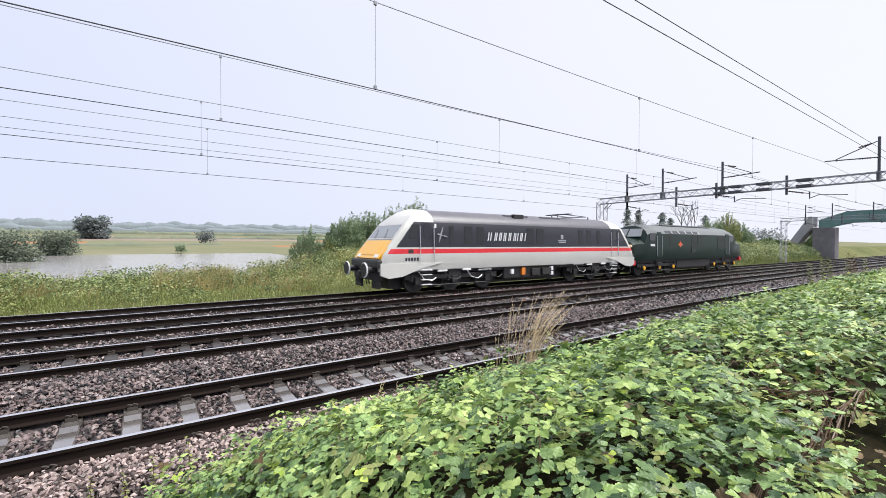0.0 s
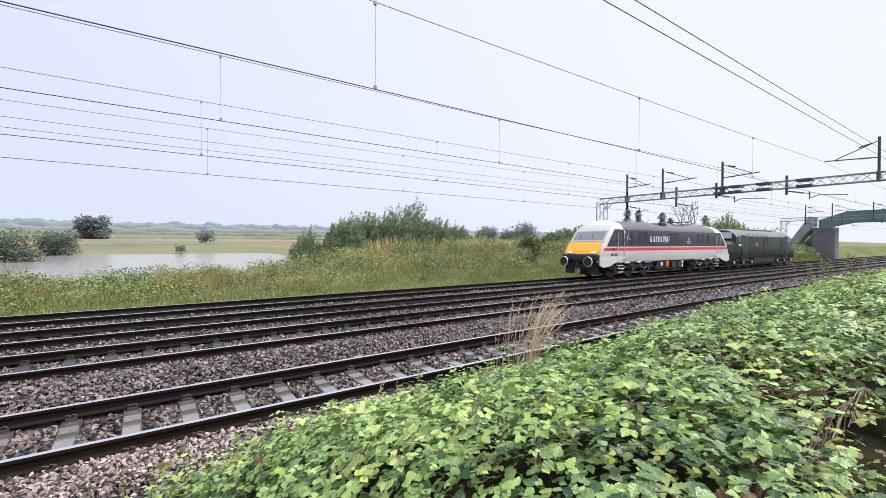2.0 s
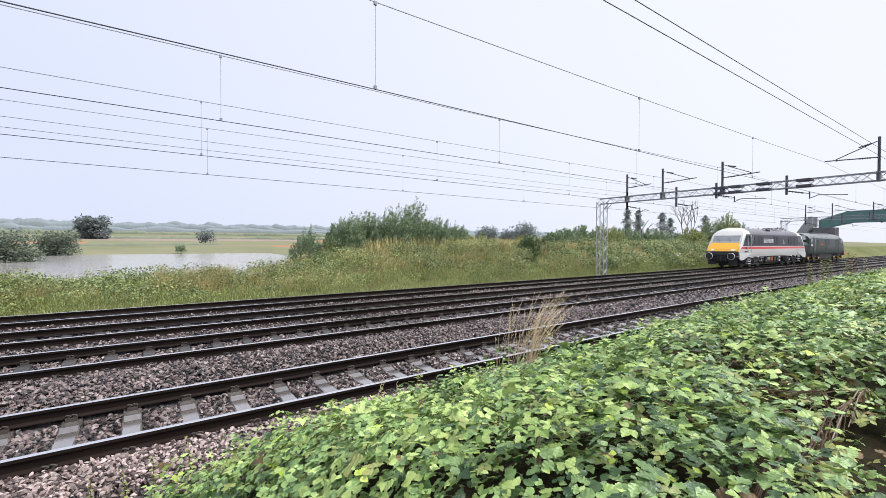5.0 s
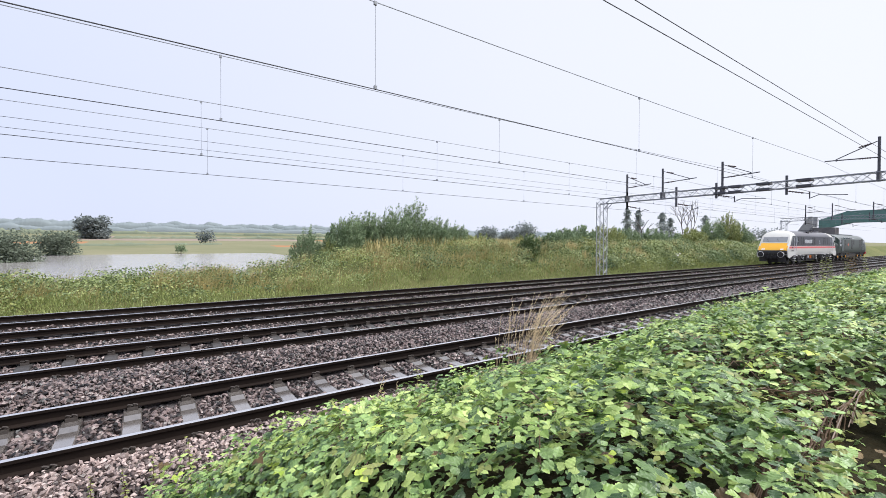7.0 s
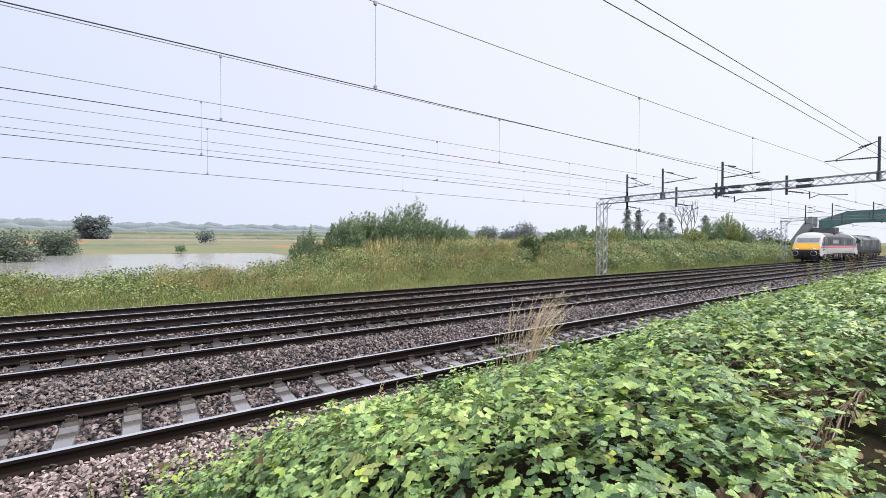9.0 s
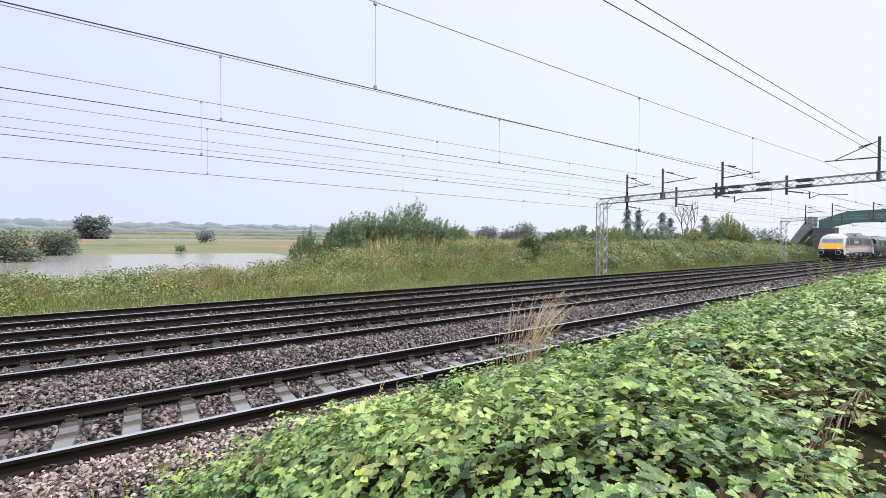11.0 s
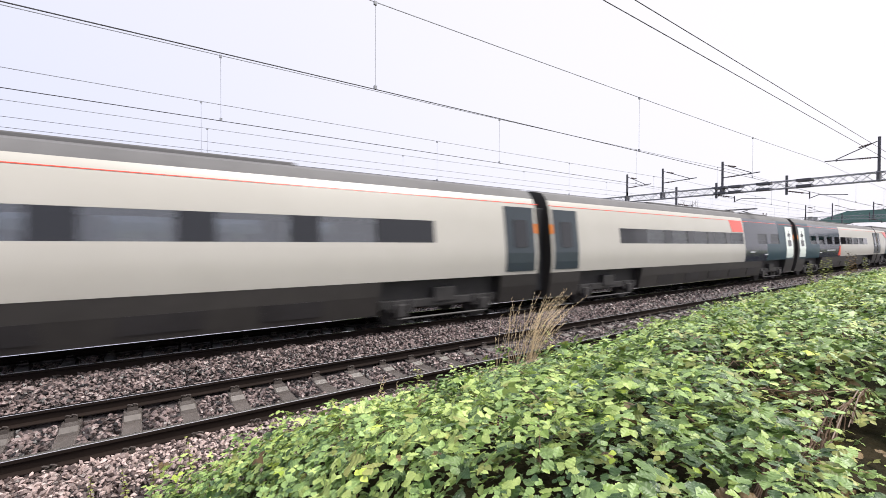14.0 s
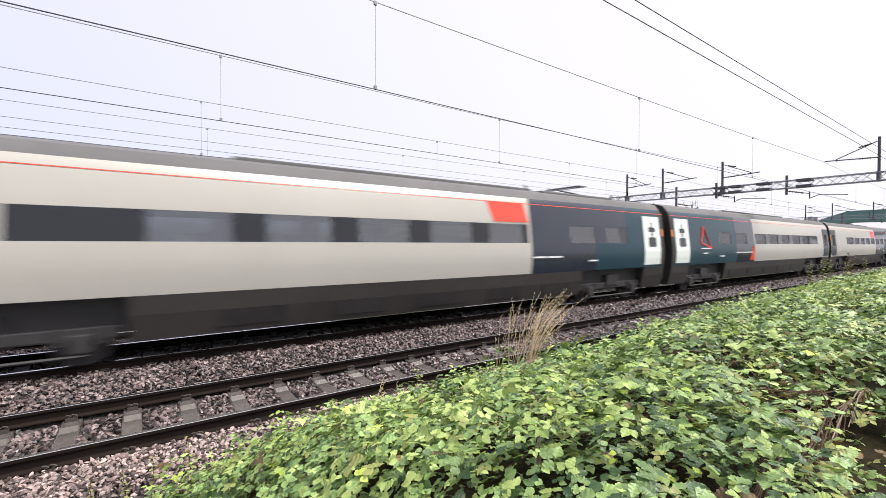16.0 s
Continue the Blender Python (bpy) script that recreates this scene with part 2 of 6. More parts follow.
def fastmesh(name, v, f, material, parent=None, smooth=False, slots=None):
    """One mesh from arrays of corners (n, 3) and of faces (m, 3 or 4)."""
    me = bpy.data.meshes.new(name)
    k = f.shape[1]
    me.vertices.add(len(v))
    me.vertices.foreach_set("co", np.ascontiguousarray(v, np.float32).ravel())
    me.loops.add(f.size)
    me.loops.foreach_set("vertex_index", np.ascontiguousarray(f, np.int32).ravel())
    me.polygons.add(len(f))
    me.polygons.foreach_set("loop_start", np.arange(0, f.size, k, dtype=np.int32))
    setmats(me, material)
    if slots is not None:
        me.polygons.foreach_set("material_index", np.ascontiguousarray(slots, np.int32))
    me.update(calc_edges=True)
    me.validate()
    if smooth:
        me.shade_smooth()
    else:
        me.shade_flat()
    ob = new(name, me)
    if parent:
        ob.parent = parent
    return ob


def box(bm, x0, x1, y0, y1, z0, z1, slot=0, bevel=0.0):
    vs = [bm.verts.new((x, y, z)) for x in (x0, x1) for y in (y0, y1) for z in (z0, z1)]
    fs = [bm.faces.new([vs[i] for i in q]) for q in
          ((0, 1, 3, 2), (4, 6, 7, 5), (0, 4, 5, 1), (2, 3, 7, 6), (0, 2, 6, 4), (1, 5, 7, 3))]
    for f in fs:
        f.material_index = slot
    if bevel:
        bmesh.ops.bevel(bm, geom=list({e for f in fs for e in f.edges}), offset=bevel, segments=2, affect="EDGES", profile=0.6)


def tube(bm, a, b, r, n=6, r2=None, slot=0):
    a, b = Vector(a), Vector(b)
    q = (b - a).to_track_quat("Z", "Y").to_matrix()
    rings = []
    for p, rr in ((a, r), (b, r if r2 is None else r2)):
        rings.append([bm.verts.new(p + q @ Vector((rr * math.cos(2 * math.pi * i / n), rr * math.sin(2 * math.pi * i / n), 0))) for i in range(n)])
    for i in range(n):
        bm.faces.new((rings[0][i], rings[0][(i + 1) % n], rings[1][(i + 1) % n], rings[1][i])).material_index = slot
    bm.faces.new(rings[0][::-1]).material_index = slot
    bm.faces.new(rings[1]).material_index = slot


def polytube(bm, pts, r, n=5):
    """One continuous bent rod through the points."""
    rings = []
    for i, p in enumerate(pts):
        d = Vector(pts[min(i + 1, len(pts) - 1)]) - Vector(pts[max(i - 1, 0)])
        q = d.to_track_quat("Z", "Y").to_matrix()
        rings.append([bm.verts.new(Vector(p) + q @ Vector((r * math.cos(6.2832 * k / n), r * math.sin(6.2832 * k / n), 0))) for k in range(n)])
    for a, b in zip(rings, rings[1:]):
        for k in range(n):
            bm.faces.new((a[k], a[(k + 1) % n], b[(k + 1) % n], b[k]))
    bm.faces.new(rings[0][::-1])
    bm.faces.new(rings[-1])


def disc_y(bm, x, y0, y1, z, r, n=20, slot=0):
    tube(bm, (x, y0, z), (x, y1, z), r, n, slot=slot)


def thing(name, label, category, group="", kind="", at=(0, 0, 0)):
    ob = new(name)
    ob.location = at
    return tagged(ob, label, category, group, kind)


def turns(n, tilt=0.6, up=(0, 0, 1)):
    """Random turns (n, 3, 3): the third axis leans by about tilt from up."""
    a = rng.uniform(0, 2 * math.pi, n)
    up = np.broadcast_to(np.asarray(up, float), (n, 3))
    z = up + rng.normal(0, tilt, (n, 3))
    z /= np.linalg.norm(z, axis=1)[:, None]
    x = np.stack([np.cos(a), np.sin(a), np.zeros(n)], 1)
    x -= z * (x * z).sum(1)[:, None]
    x /= np.linalg.norm(x, axis=1)[:, None] + 1e-9
    return np.stack([x, np.cross(z, x), z], 2)


def along(d, roll):
    """Turns (n, 3, 3) whose first axis points along d."""
    n = len(d)
    d = d / (np.linalg.norm(d, axis=1)[:, None] + 1e-9)
    u = rng.normal(0, roll, (n, 3)) + np.array([0, 0, 1.0])
    y = np.cross(u, d)
    y /= np.linalg.norm(y, axis=1)[:, None] + 1e-9
    return np.stack([d, y, np.cross(d, y)], 2)


def strew(tv, tf, pos, rot, size):
    """Copies of a template joined: corners and faces."""
    n, k = len(pos), len(tv)
    size = np.asarray(size, float)
    if size.ndim == 1:
        size = np.repeat(size[:, None], 3, 1)
    v = np.einsum("nij,nkj->nki", rot, tv[None] * size[:, None, :]) + pos[:, None, :]
    f = tf[None] + (np.arange(n) * k)[:, None, None]
    return v.reshape(-1, 3), f.reshape(-1, tf.shape[1])


def joined(pairs):
    vs, fs, at = [], [], 0
    for v, f in pairs:
        vs.append(v)
        fs.append(f + at)
        at += len(v)
    return np.concatenate(vs), np.concatenate(fs)


def smoothstep(a, b, x):
    t = np.clip((x - a) / (b - a), 0, 1)
    return t * t * (3 - 2 * t)


# templates
LEAFLET_V = np.array([(0, 0, 0), (0.28, 0.30, 0.05), (0.62, 0.33, 0.04), (1.0, 0, -0.10), (0.62, -0.33, 0.04), (0.28, -0.30, 0.05), (0.5, 0, -0.03)], float)
LEAFLET_F = np.array([(0, 6, 1), (1, 6, 2), (2, 6, 3), (3, 6, 4), (4, 6, 5), (5, 6, 0)])
SLIM_V = np.array([(0, 0, 0), (0.45, 0.13, 0.02), (1, 0, -0.06), (0.45, -0.13, 0.02)], float)
SLIM_F = np.array([(0, 2, 1), (0, 3, 2)])
BLADE_V = np.array([(0, 0.5, 0), (0, -0.5, 0), (0.15, 0.35, 0.55), (0.15, -0.35, 0.55), (0.5, 0, 1.0)], float)
BLADE_F = np.array([(0, 1, 3), (0, 3, 2), (2, 3, 4)])
ROCK_V = np.array([(0.55, 0.1, -0.1), (-0.5, 0.15, 0.05), (0.1, 0.5, 0.1), (-0.1, -0.5, -0.05), (0.2, -0.1, 0.42), (-0.2, 0.1, 0.38), (0, 0, -0.4)], float)
ROCK_F = np.array([(0, 2, 4), (2, 5, 4), (2, 1, 5), (1, 3, 5), (3, 4, 5), (3, 0, 4), (0, 6, 2), (2, 6, 1), (1, 6, 3), (3, 6, 0)])

# ---------------- plan ----------------
TRACKS = dict(A=6.537, B=10.343, C=13.281, D=16.370)
GAUGE = 1.505


def bank(x, y):
    """Height of the bank of earth beyond the tracks, the lake bed and the land beyond."""
    top = 0.25 + 1.25 * smoothstep(5, 14, x)
    b = -0.35 + (top + 0.35) * smoothstep(20.8, 25.0, y)
    lake = smoothstep(27, 38, y) * (1 - smoothstep(24, 32, x - (y - 60) * 0.06))
    far = np.maximum(0, y - 165)
    land = -0.6 - 0.7 * smoothstep(30, 160, y) + 0.042 * np.minimum(far, 700)
    back = smoothstep(26 + 16 * smoothstep(6, 12, x), 36 + 30 * smoothstep(6, 12, x), y)
    z = b * (1 - back) + land * back
    z = z - lake * (1 - smoothstep(158, 168, y + 0.05 * x)) * 1.7
    return z


def ground_height(x, y):
    near = 0.35 - 0.65 * smoothstep(2.2, 4.2, y)
    z = np.where(y < 12, near, bank(x, y))
    bed = (y > 4.4) & (y < 20.4)
    return np.where(bed, -0.55, z)


def ground():
    xs = np.unique(np.concatenate([np.arange(-60, 140, 2.0), np.linspace(-1500, -60, 30), np.linspace(140, 3000, 40)]))
    ys = np.unique(np.concatenate([np.arange(-12, 5, 1.0), np.arange(5, 40, 1.0), np.arange(40, 180, 3.0), np.arange(180, 420, 8.0), np.linspace(420, 3500, 40), np.linspace(-900, -12, 10)]))
    X, Y = np.meshgrid(xs, ys)
    Z = ground_height(X, Y) + 0.06 * np.sin(X * 0.9 + Y * 0.5) * (Y > 21)
    v = np.stack([X, Y, Z], 2).reshape(-1, 3)
    nx = len(xs)
    i = np.arange(len(ys) - 1)[:, None] * nx + np.arange(nx - 1)[None]
    f = np.stack([i, i + 1, i + 1 + nx, i + nx], 2).reshape(-1, 4)
    c = v[f].mean(1)
    slot = np.zeros(len(f), int)
    slot[c[:, 1] < 20] = 1
    slot[c[:, 1] > 45] = 2
    slot[(c[:, 1] > 232) & (c[:, 1] < 262) & (c[:, 0] < -21)] = 3
    slot[(c[:, 1] > 204) & (c[:, 1] < 218) & (c[:, 0] > 50) & (c[:, 0] < 66)] = 3
    slot[(c[:, 1] > 215) & (c[:, 1] < 300) & (c[:, 0] > 95) & (c[:, 0] < 175)] = 3
    slot[(c[:, 1] > 272) & (c[:, 1] < 350) & (c[:, 0] > -30) & (c[:, 0] < 95)] = 4
    slot[(c[:, 1] > 60) & (c[:, 1] < 140) & (c[:, 0] > 300)] = 5
    g = fastmesh("ground", v, f, [M["grass_ground"], M["soil"], M["far_grass"], M["stubble"], M["fallow"], M["tan_field"]], slots=slot, smooth=True)
    tagged(g, "grassy ground with a low bank, fields and lake shore", "ground", kind="structure")
    bm = bmesh.new()
    box(bm, -400, 60, 27, 185, -1.9, -1.5)
    tagged(part("water", bm, water_mat), "rippled grey lake under an overcast sky", "water", kind="structure")


ground()

# ---------------- tracks ----------------
X0, X1 = -720, 420


def trackbed():
    prof = [(3.4, -0.56), (4.4, -0.42), (5.15, -0.19)]
    for c in TRACKS.values():
        prof += [(c - 0.80, -0.19), (c - 0.66, -0.255), (c + 0.66, -0.255), (c + 0.80, -0.19)]
    prof[7:7] = [(7.7, -0.19), (8.45, -0.10), (9.25, -0.19)]
    prof += [(17.8, -0.19), (18.6, -0.33), (20.9, -0.50)]
    v, f = [], []
    for x in (X0, X1):
        v += [(x, y, z) for y, z in prof]
    n = len(prof)
    f = [(i, i + 1, i + 1 + n, i + n) for i in range(n - 1)]
    t = fastmesh("trackbed", np.array(v, float), np.array(f), M["ballast_bed"])
    tagged(t, "bed of dark crushed stone under four tracks", "trackbed", kind="structure")
    return t


bed = trackbed()


def rail_mesh():
    """A flat-bottomed rail, 0.159 high, its top at zero."""
    prof = [(-0.07, -0.159), (0.07, -0.159), (0.07, -0.148), (0.012, -0.128), (0.010, -0.052), (0.036, -0.038), (0.036, -0.008), (0.033, -0.003), (0.027, 0.0),
            (-0.027, 0.0), (-0.033, -0.003), (-0.036, -0.008), (-0.036, -0.038), (-0.010, -0.052), (-0.012, -0.128), (-0.07, -0.148)]
    bm = bmesh.new()
    a = [bm.verts.new((X0, y, z)) for y, z in prof]
    b = [bm.verts.new((X1, y, z)) for y, z in prof]
    n = len(prof)
    for i in range(n):
        fc = bm.faces.new((a[i], a[(i + 1) % n], b[(i + 1) % n], b[i]))
        fc.material_index = 1 if 7 <= i <= 9 else 0
    return bm


def sleeper_mesh():
    bm = bmesh.new()
    # deep rail seats at both ends, shallower middle
    st = [(-1.25, -0.205), (-1.2, -0.185), (-0.45, -0.185), (-0.32, -0.215), (0.32, -0.215), (0.45, -0.185), (1.2, -0.185), (1.25, -0.205)]
    rows = []
    for y, z in st:
        rows.append([bm.verts.new(c) for c in ((-0.135, y, -0.38), (-0.105, y, z - 0.012), (-0.09, y, z), (0.09, y, z), (0.105, y, z - 0.012), (0.135, y, -0.38))])
    for r, q in zip(rows, rows[1:]):
        for i in range(5):
            bm.faces.new((r[i], r[i + 1], q[i + 1], q[i]))
    bm.faces.new(rows[0][::-1])
    bm.faces.new(rows[-1])
    return bm


def clip_mesh():
    """A pair of spring clips and a shoulder beside one rail."""
    bm = bmesh.new()
    for s in (-1, 1):
        for dx in (-0.03, 0.03):
            pts = [(dx - 0.025, s * 0.06, -0.15), (dx - 0.02, s * 0.10, -0.105), (dx + 0.02, s * 0.12, -0.11), (dx + 0.02, s * 0.085, -0.135)]
            for p, q in zip(pts, pts[1:]):
                tube(bm, p, q, 0.011, 5)
        box(bm, -0.06, 0.06, s * 0.10 - 0.03, s * 0.10 + 0.03, -0.19, -0.14)
    return bm


SLEEPER0, SPACING = -0.802, 0.6384


def tracks():
    sl = part("sleeper", sleeper_mesh(), M["concrete"])
    cl = part("rail_clip", clip_mesh(), M["clip"])
    sm, cm = sl.data, cl.data
    sd = sm.copy()
    sd.materials[0] = M["dark_sleeper"]
    bpy.data.objects.remove(sl)
    bpy.data.objects.remove(cl)
    far_v, far_f = [], []
    for k, y in TRACKS.items():
        t = thing("railway_track", "railway track of brown steel rails with polished tops on concrete sleepers", "railway track", "tracks", "structure", (0, y, 0))
        for s in (-1, 1):
            r = part("rail", rail_mesh(), [M["rail_side"], M["rail_top"]], t)
            r.location = (0, s * GAUGE / 2, 0)
        n0, n1 = {"A": (-8, 92), "B": (-10, 60), "C": (-12, 50), "D": (-14, 40)}[k]
        off = {"A": 0, "B": 0.2, "C": 0.45, "D": 0.1}[k]
        for i in range(n0, n1):
            x = SLEEPER0 + off + i * SPACING
            o = share("sleeper", sm if k == "A" else sd, t, pose(x, 0, 0, 0, 0, random.uniform(-0.6, 0.6)))
            if k in "AB" and i < 45:
                for s in (-1, 1):
                    share("rail_clip", cm, o, pose(0, s * GAUGE / 2, 0))
        # the rest of the sleepers, far away, in one piece
        q = np.array([v.co for v in sm.vertices])
        fc = np.array([list(p.vertices)[:4] for p in sm.polygons if len(p.vertices) == 4])
        px = np.concatenate([np.arange(n1, n1 + 350)]) * SPACING + SLEEPER0 + off
        pos = np.stack([px, np.zeros(len(px)), np.zeros(len(px))], 1)
        v, f = strew(q, fc, pos, np.repeat(np.eye(3)[None], len(px), 0), np.ones(len(px)))
        fs = fastmesh("far_sleepers", v, f, M["concrete" if k == "A" else "dark_sleeper"], t)
        tagged(fs, kind="stuff")


tracks()


# ---------------- overhead line ----------------
def lattice(bm, a, b, w, d, n, r, axis):
    """A lattice box girder from a to b: four chords w by d apart, with zigzag bracing."""
    a, b = Vector(a), Vector(b)
    u, v = axis
    u, v = Vector(u) * w / 2, Vector(v) * d / 2
    c = [u + v, u - v, -u - v, -u + v]
    for o in c:
        tube(bm, a + o, b + o, r, 5)
    for i in range(n):
        p, q = a.lerp(b, i / n), a.lerp(b, (i + 1) / n)
        for k in range(4):
            o1, o2 = c[k], c[(k + 1) % 4]
            if i % 2:
                o1, o2 = o2, o1
            tube(bm, p + o1, q + o2, r * 0.55, 4)


def insul(bm, a, b, slot=0, n=5):
    a, b = Vector(a), Vector(b)
    tube(bm, a, b, 0.03, 6, slot=slot)
    for i in range(n):
        p = a.lerp(b, (i + 0.2) / n)
        q = a.lerp(b, (i + 0.5) / n)
        tube(bm, p, q, 0.055, 8, 0.04, slot=slot)


def portal(x, detailed=True, y_far=19.4, y_near=1.0):
    t = thing("overhead_line_portal", "grey steel lattice portal carrying the overhead wires across the tracks", "portal", "portals", at=(x, 0, 0))
    for y in (y_far, y_near):
        bm = bmesh.new()
        lattice(bm, (0, y, -0.6), (0, y, 5.35), 0.45, 0.62, 14, 0.032, ((1, 0, 0), (0, 1, 0)))
        s = -1 if y > 10 else 1
        tube(bm, (0.2, y + s * 0.3, 4.8), (0.2, y + s * 0.75, 5.2), 0.03, 5)
        tube(bm, (-0.2, y + s * 0.3, 4.8), (-0.2, y + s * 0.75, 5.2), 0.03, 5)
        part("mast", bm, M["galv"], t, "galvanised lattice mast")
        bm = bmesh.new()
        box(bm, -0.5, 0.5, y - 0.5, y + 0.5, -0.9, -0.45, bevel=0.04)
        part("foot", bm, M["bridge_concrete"], t, "concrete foot of the mast")
    bm = bmesh.new()
    lattice(bm, (0, y_far + 0.3, 5.40), (0, y_near - 0.3, 5.40), 0.42, 0.40, 44, 0.027, ((1, 0, 0), (0, 0, 1)))
    part("beam", bm, M["steel_grey"], t)
    # posts above the beam with their raised arms, and short posts below it
    for y, top, arm in ((17.33, 7.2, 15.55), (14.74, 7.25, 12.6), (11.12, 7.15, 9.2), (4.42, 7.3, 6.4)):
        s = 1 if arm > y else -1
        bm = bmesh.new()
        box(bm, -0.05, 0.05, y - 0.05, y + 0.05, 4.7 if y > 16 else 5.15, top)
        box(bm, -0.23, 0.23, y - 0.055, y + 0.055, 5.17, 5.64)
        part("post", bm, M["dark_steel"], t)
        bm = bmesh.new()
        tube(bm, (0, y + s * 0.06, top - 0.2), (0, arm - s * 0.45, top - 0.75 - 0.1), 0.024, 6)
        tube(bm, (0, y + s * 0.06, top - 0.98), (0, arm, top - 0.88), 0.03, 6)
        tube(bm, (0, arm - s * 0.45, top - 0.85), (0, arm - s * 0.45, top - 0.95), 0.035, 6)
        part("arm", bm, M["dark_steel"], t)
        for z0, z1 in ((top - 0.28, top - 0.40), (top - 0.965, top - 0.955)):
            bm = bmesh.new()
            insul(bm, (0, y + s * 0.28, z0), (0, y + s * 0.72, z1))
            part("insulator", bm, M["insulator"], t, smooth=True)
    for y, bot, tip in ((17.33, 4.68, 15.7), (13.84, 4.60, 12.5), (11.45, 4.95, 8.9), (7.97, 4.85, 5.5)):
        bm = bmesh.new()
        box(bm, -0.05, 0.05, y - 0.05, y + 0.05, bot, 5.9)
        part("drop_post", bm, M["dark_steel"], t)
        bm = bmesh.new()
        insul(bm, (0, y - 0.1, bot + 0.18), (0, y - 0.75, bot + 0.02))
        part("insulator", bm, M["insulator"], t, smooth=True)
        bm = bmesh.new()
        tube(bm, (0, y, bot + 0.2), (0, y - 1.0, bot - 0.03), 0.022, 6)
        tube(bm, (0, y - 0.98, bot + 0.05), (0, y - 0.98, bot - 0.3), 0.03, 6)
        tube(bm, (0, y - 0.98, bot - 0.28), (0, y - 1.35, bot - 0.12), 0.02, 6)
        tube(bm, (0, y - 1.35, bot - 0.12), (0, tip, bot - 0.22), 0.02, 6)
        part("registration_arm", bm, M["dark_steel"], t)
    if detailed:
        # splice plates and section insulators on the beam
        for y in (10.4, 11.2, 7.2, 9.0):
            bm = bmesh.new()
            for z in (5.24, 5.56):
                box(bm, -0.26, 0.26, y - 0.32, y + 0.32, z - 0.07, z + 0.07, bevel=0.02)
            part("splice_plate", bm, M["dark_steel"], t)
    return t


portal(28.7)
portal(69.6, False, y_far=19.6)
portal(-31.0, False)


def sagging(y, z0, z1, x0, x1, n=16, sag=0.0):
    return [(x0 + (x1 - x0) * i / n, y, z0 + (z1 - z0) * i / n - sag * 4 * (i / n) * (1 - i / n)) for i in range(n + 1)]


def strand(bm, pts, r):
    polytube(bm, pts, r)


def wires():
    spans = ((-31.0, 28.7), (28.7, 69.6), (69.6, 112.0))
    for k, zc, zm in (("A", 4.75, 6.47), ("B", 4.80, 6.47), ("C", 4.53, 6.23), ("D", 4.46, 6.25)):
        y = TRACKS[k]
        t = thing("overhead_line", "copper contact wire hung by droppers from a catenary wire", "overhead line", "overhead lines", at=(0, 0, 0))
        low, high = bmesh.new(), bmesh.new()
        first = {"A": -8.0, "B": -6.9, "C": -6.6, "D": -6.0}[k]
        step = {"A": 8.2, "B": 8.24, "C": 7.85, "D": 7.65}[k]
        off = {"A": 3.2, "B": 1.35, "C": 1.25, "D": 1.72}[k]
        sag = {"A": 0.25, "B": 0.25, "C": 0.22, "D": 0.22}[k]
        strand(low, [(x, y, zc) for x in range(-31, 113, 12)], 0.0085)
        up = []
        for a, b in spans:
            up += sagging(y, zm, zm, a, b, 24, sag)[1 if up else 0:]
        strand(high, up, 0.0085)
        part("contact_wire", low, M["wire"], t)
        part("catenary_wire", high, M["thin_wire"], t)
        for i in range(-3, 9):
            x = off + i * step
            for a, b in spans:
                if a + 1.5 < x < b - 1.5:
                    u = (x - a) / (b - a)
                    z = zm - sag * 4 * u * (1 - u)
                    bm = bmesh.new()
                    tube(bm, (x, y, zc), (x, y, z), 0.004, 4)
                    for zz in (zc + 0.03, z - 0.02):
                        box(bm, x - 0.025, x + 0.025, y - 0.02, y + 0.02, zz - 0.03, zz + 0.03)
                    part("dropper", bm, M["thin_wire"], t)
    for y, z, zs, name in ((18.0, 6.02, 0.10, "earth_wire"), (18.0, 5.70, 0.10, "earth_wire"), (4.42, 6.40, 0.02, "feeder_wire"), (4.42, 6.76, 0.05, "feeder_wire")):
        bm = bmesh.new()
        pts = []
        for a, b in spans:
            pts += sagging(y, z, z, a, b, 16, zs)[1 if pts else 0:]
        strand(bm, pts, 0.0095 if y < 10 else 0.007)
        tagged(part(name, bm, M["wire"]), "thin dark wire strung along the line from portal to portal", "wire")


wires()


# ---------------- trains ----------------
def shell(bm, levels, stations, slot_of, cap0=None, cap1=None):
    """A vehicle body. levels: (half width, height) from the sill to the roof's ridge. stations: functions of
    (half width, height) that give a corner's place for the near side. slot_of(x, z): material of a face."""
    rows = []
    for st in stations:
        near = [bm.verts.new(st(y, z, -1)) for y, z in levels]
        far = [bm.verts.new(st(y, z, 1)) for y, z in levels[:-1]] + [near[-1]]
        rows.append((near, far))
    n = len(levels)
    for (a, b), (c, d) in zip(rows, rows[1:]):
        for p, q in ((a, c), (b, d)):
            for i in range(n - 1):
                vs = (p[i], p[i + 1], q[i + 1], q[i])
                m = sum((v.co for v in vs), Vector()) / 4
                slot = slot_of(m.x, m.z)
                if slot is not None:
                    bm.faces.new(vs).material_index = slot
        bm.faces.new((a[0], b[0], d[0], c[0])).material_index = slot_of((a[0].co.x + c[0].co.x) / 2, levels[0][1])
    for (a, b), cap in ((rows[0], cap0), (rows[-1], cap1)):
        for i in range(n - 1):
            vs = (a[i], b[i], b[i + 1], a[i + 1]) if i < n - 2 else (a[i], b[i], a[i + 1])
            bm.faces.new(vs).material_index = cap((levels[i][1] + levels[i + 1][1]) / 2) if cap else 0


def plain(x, k=0.0, w=1.0, h=1.0, zb=0.3, zr=1.25):
    return lambda y, z, s: (x + k * (z - zr), s * y * w, zb + (z - zb) * h)


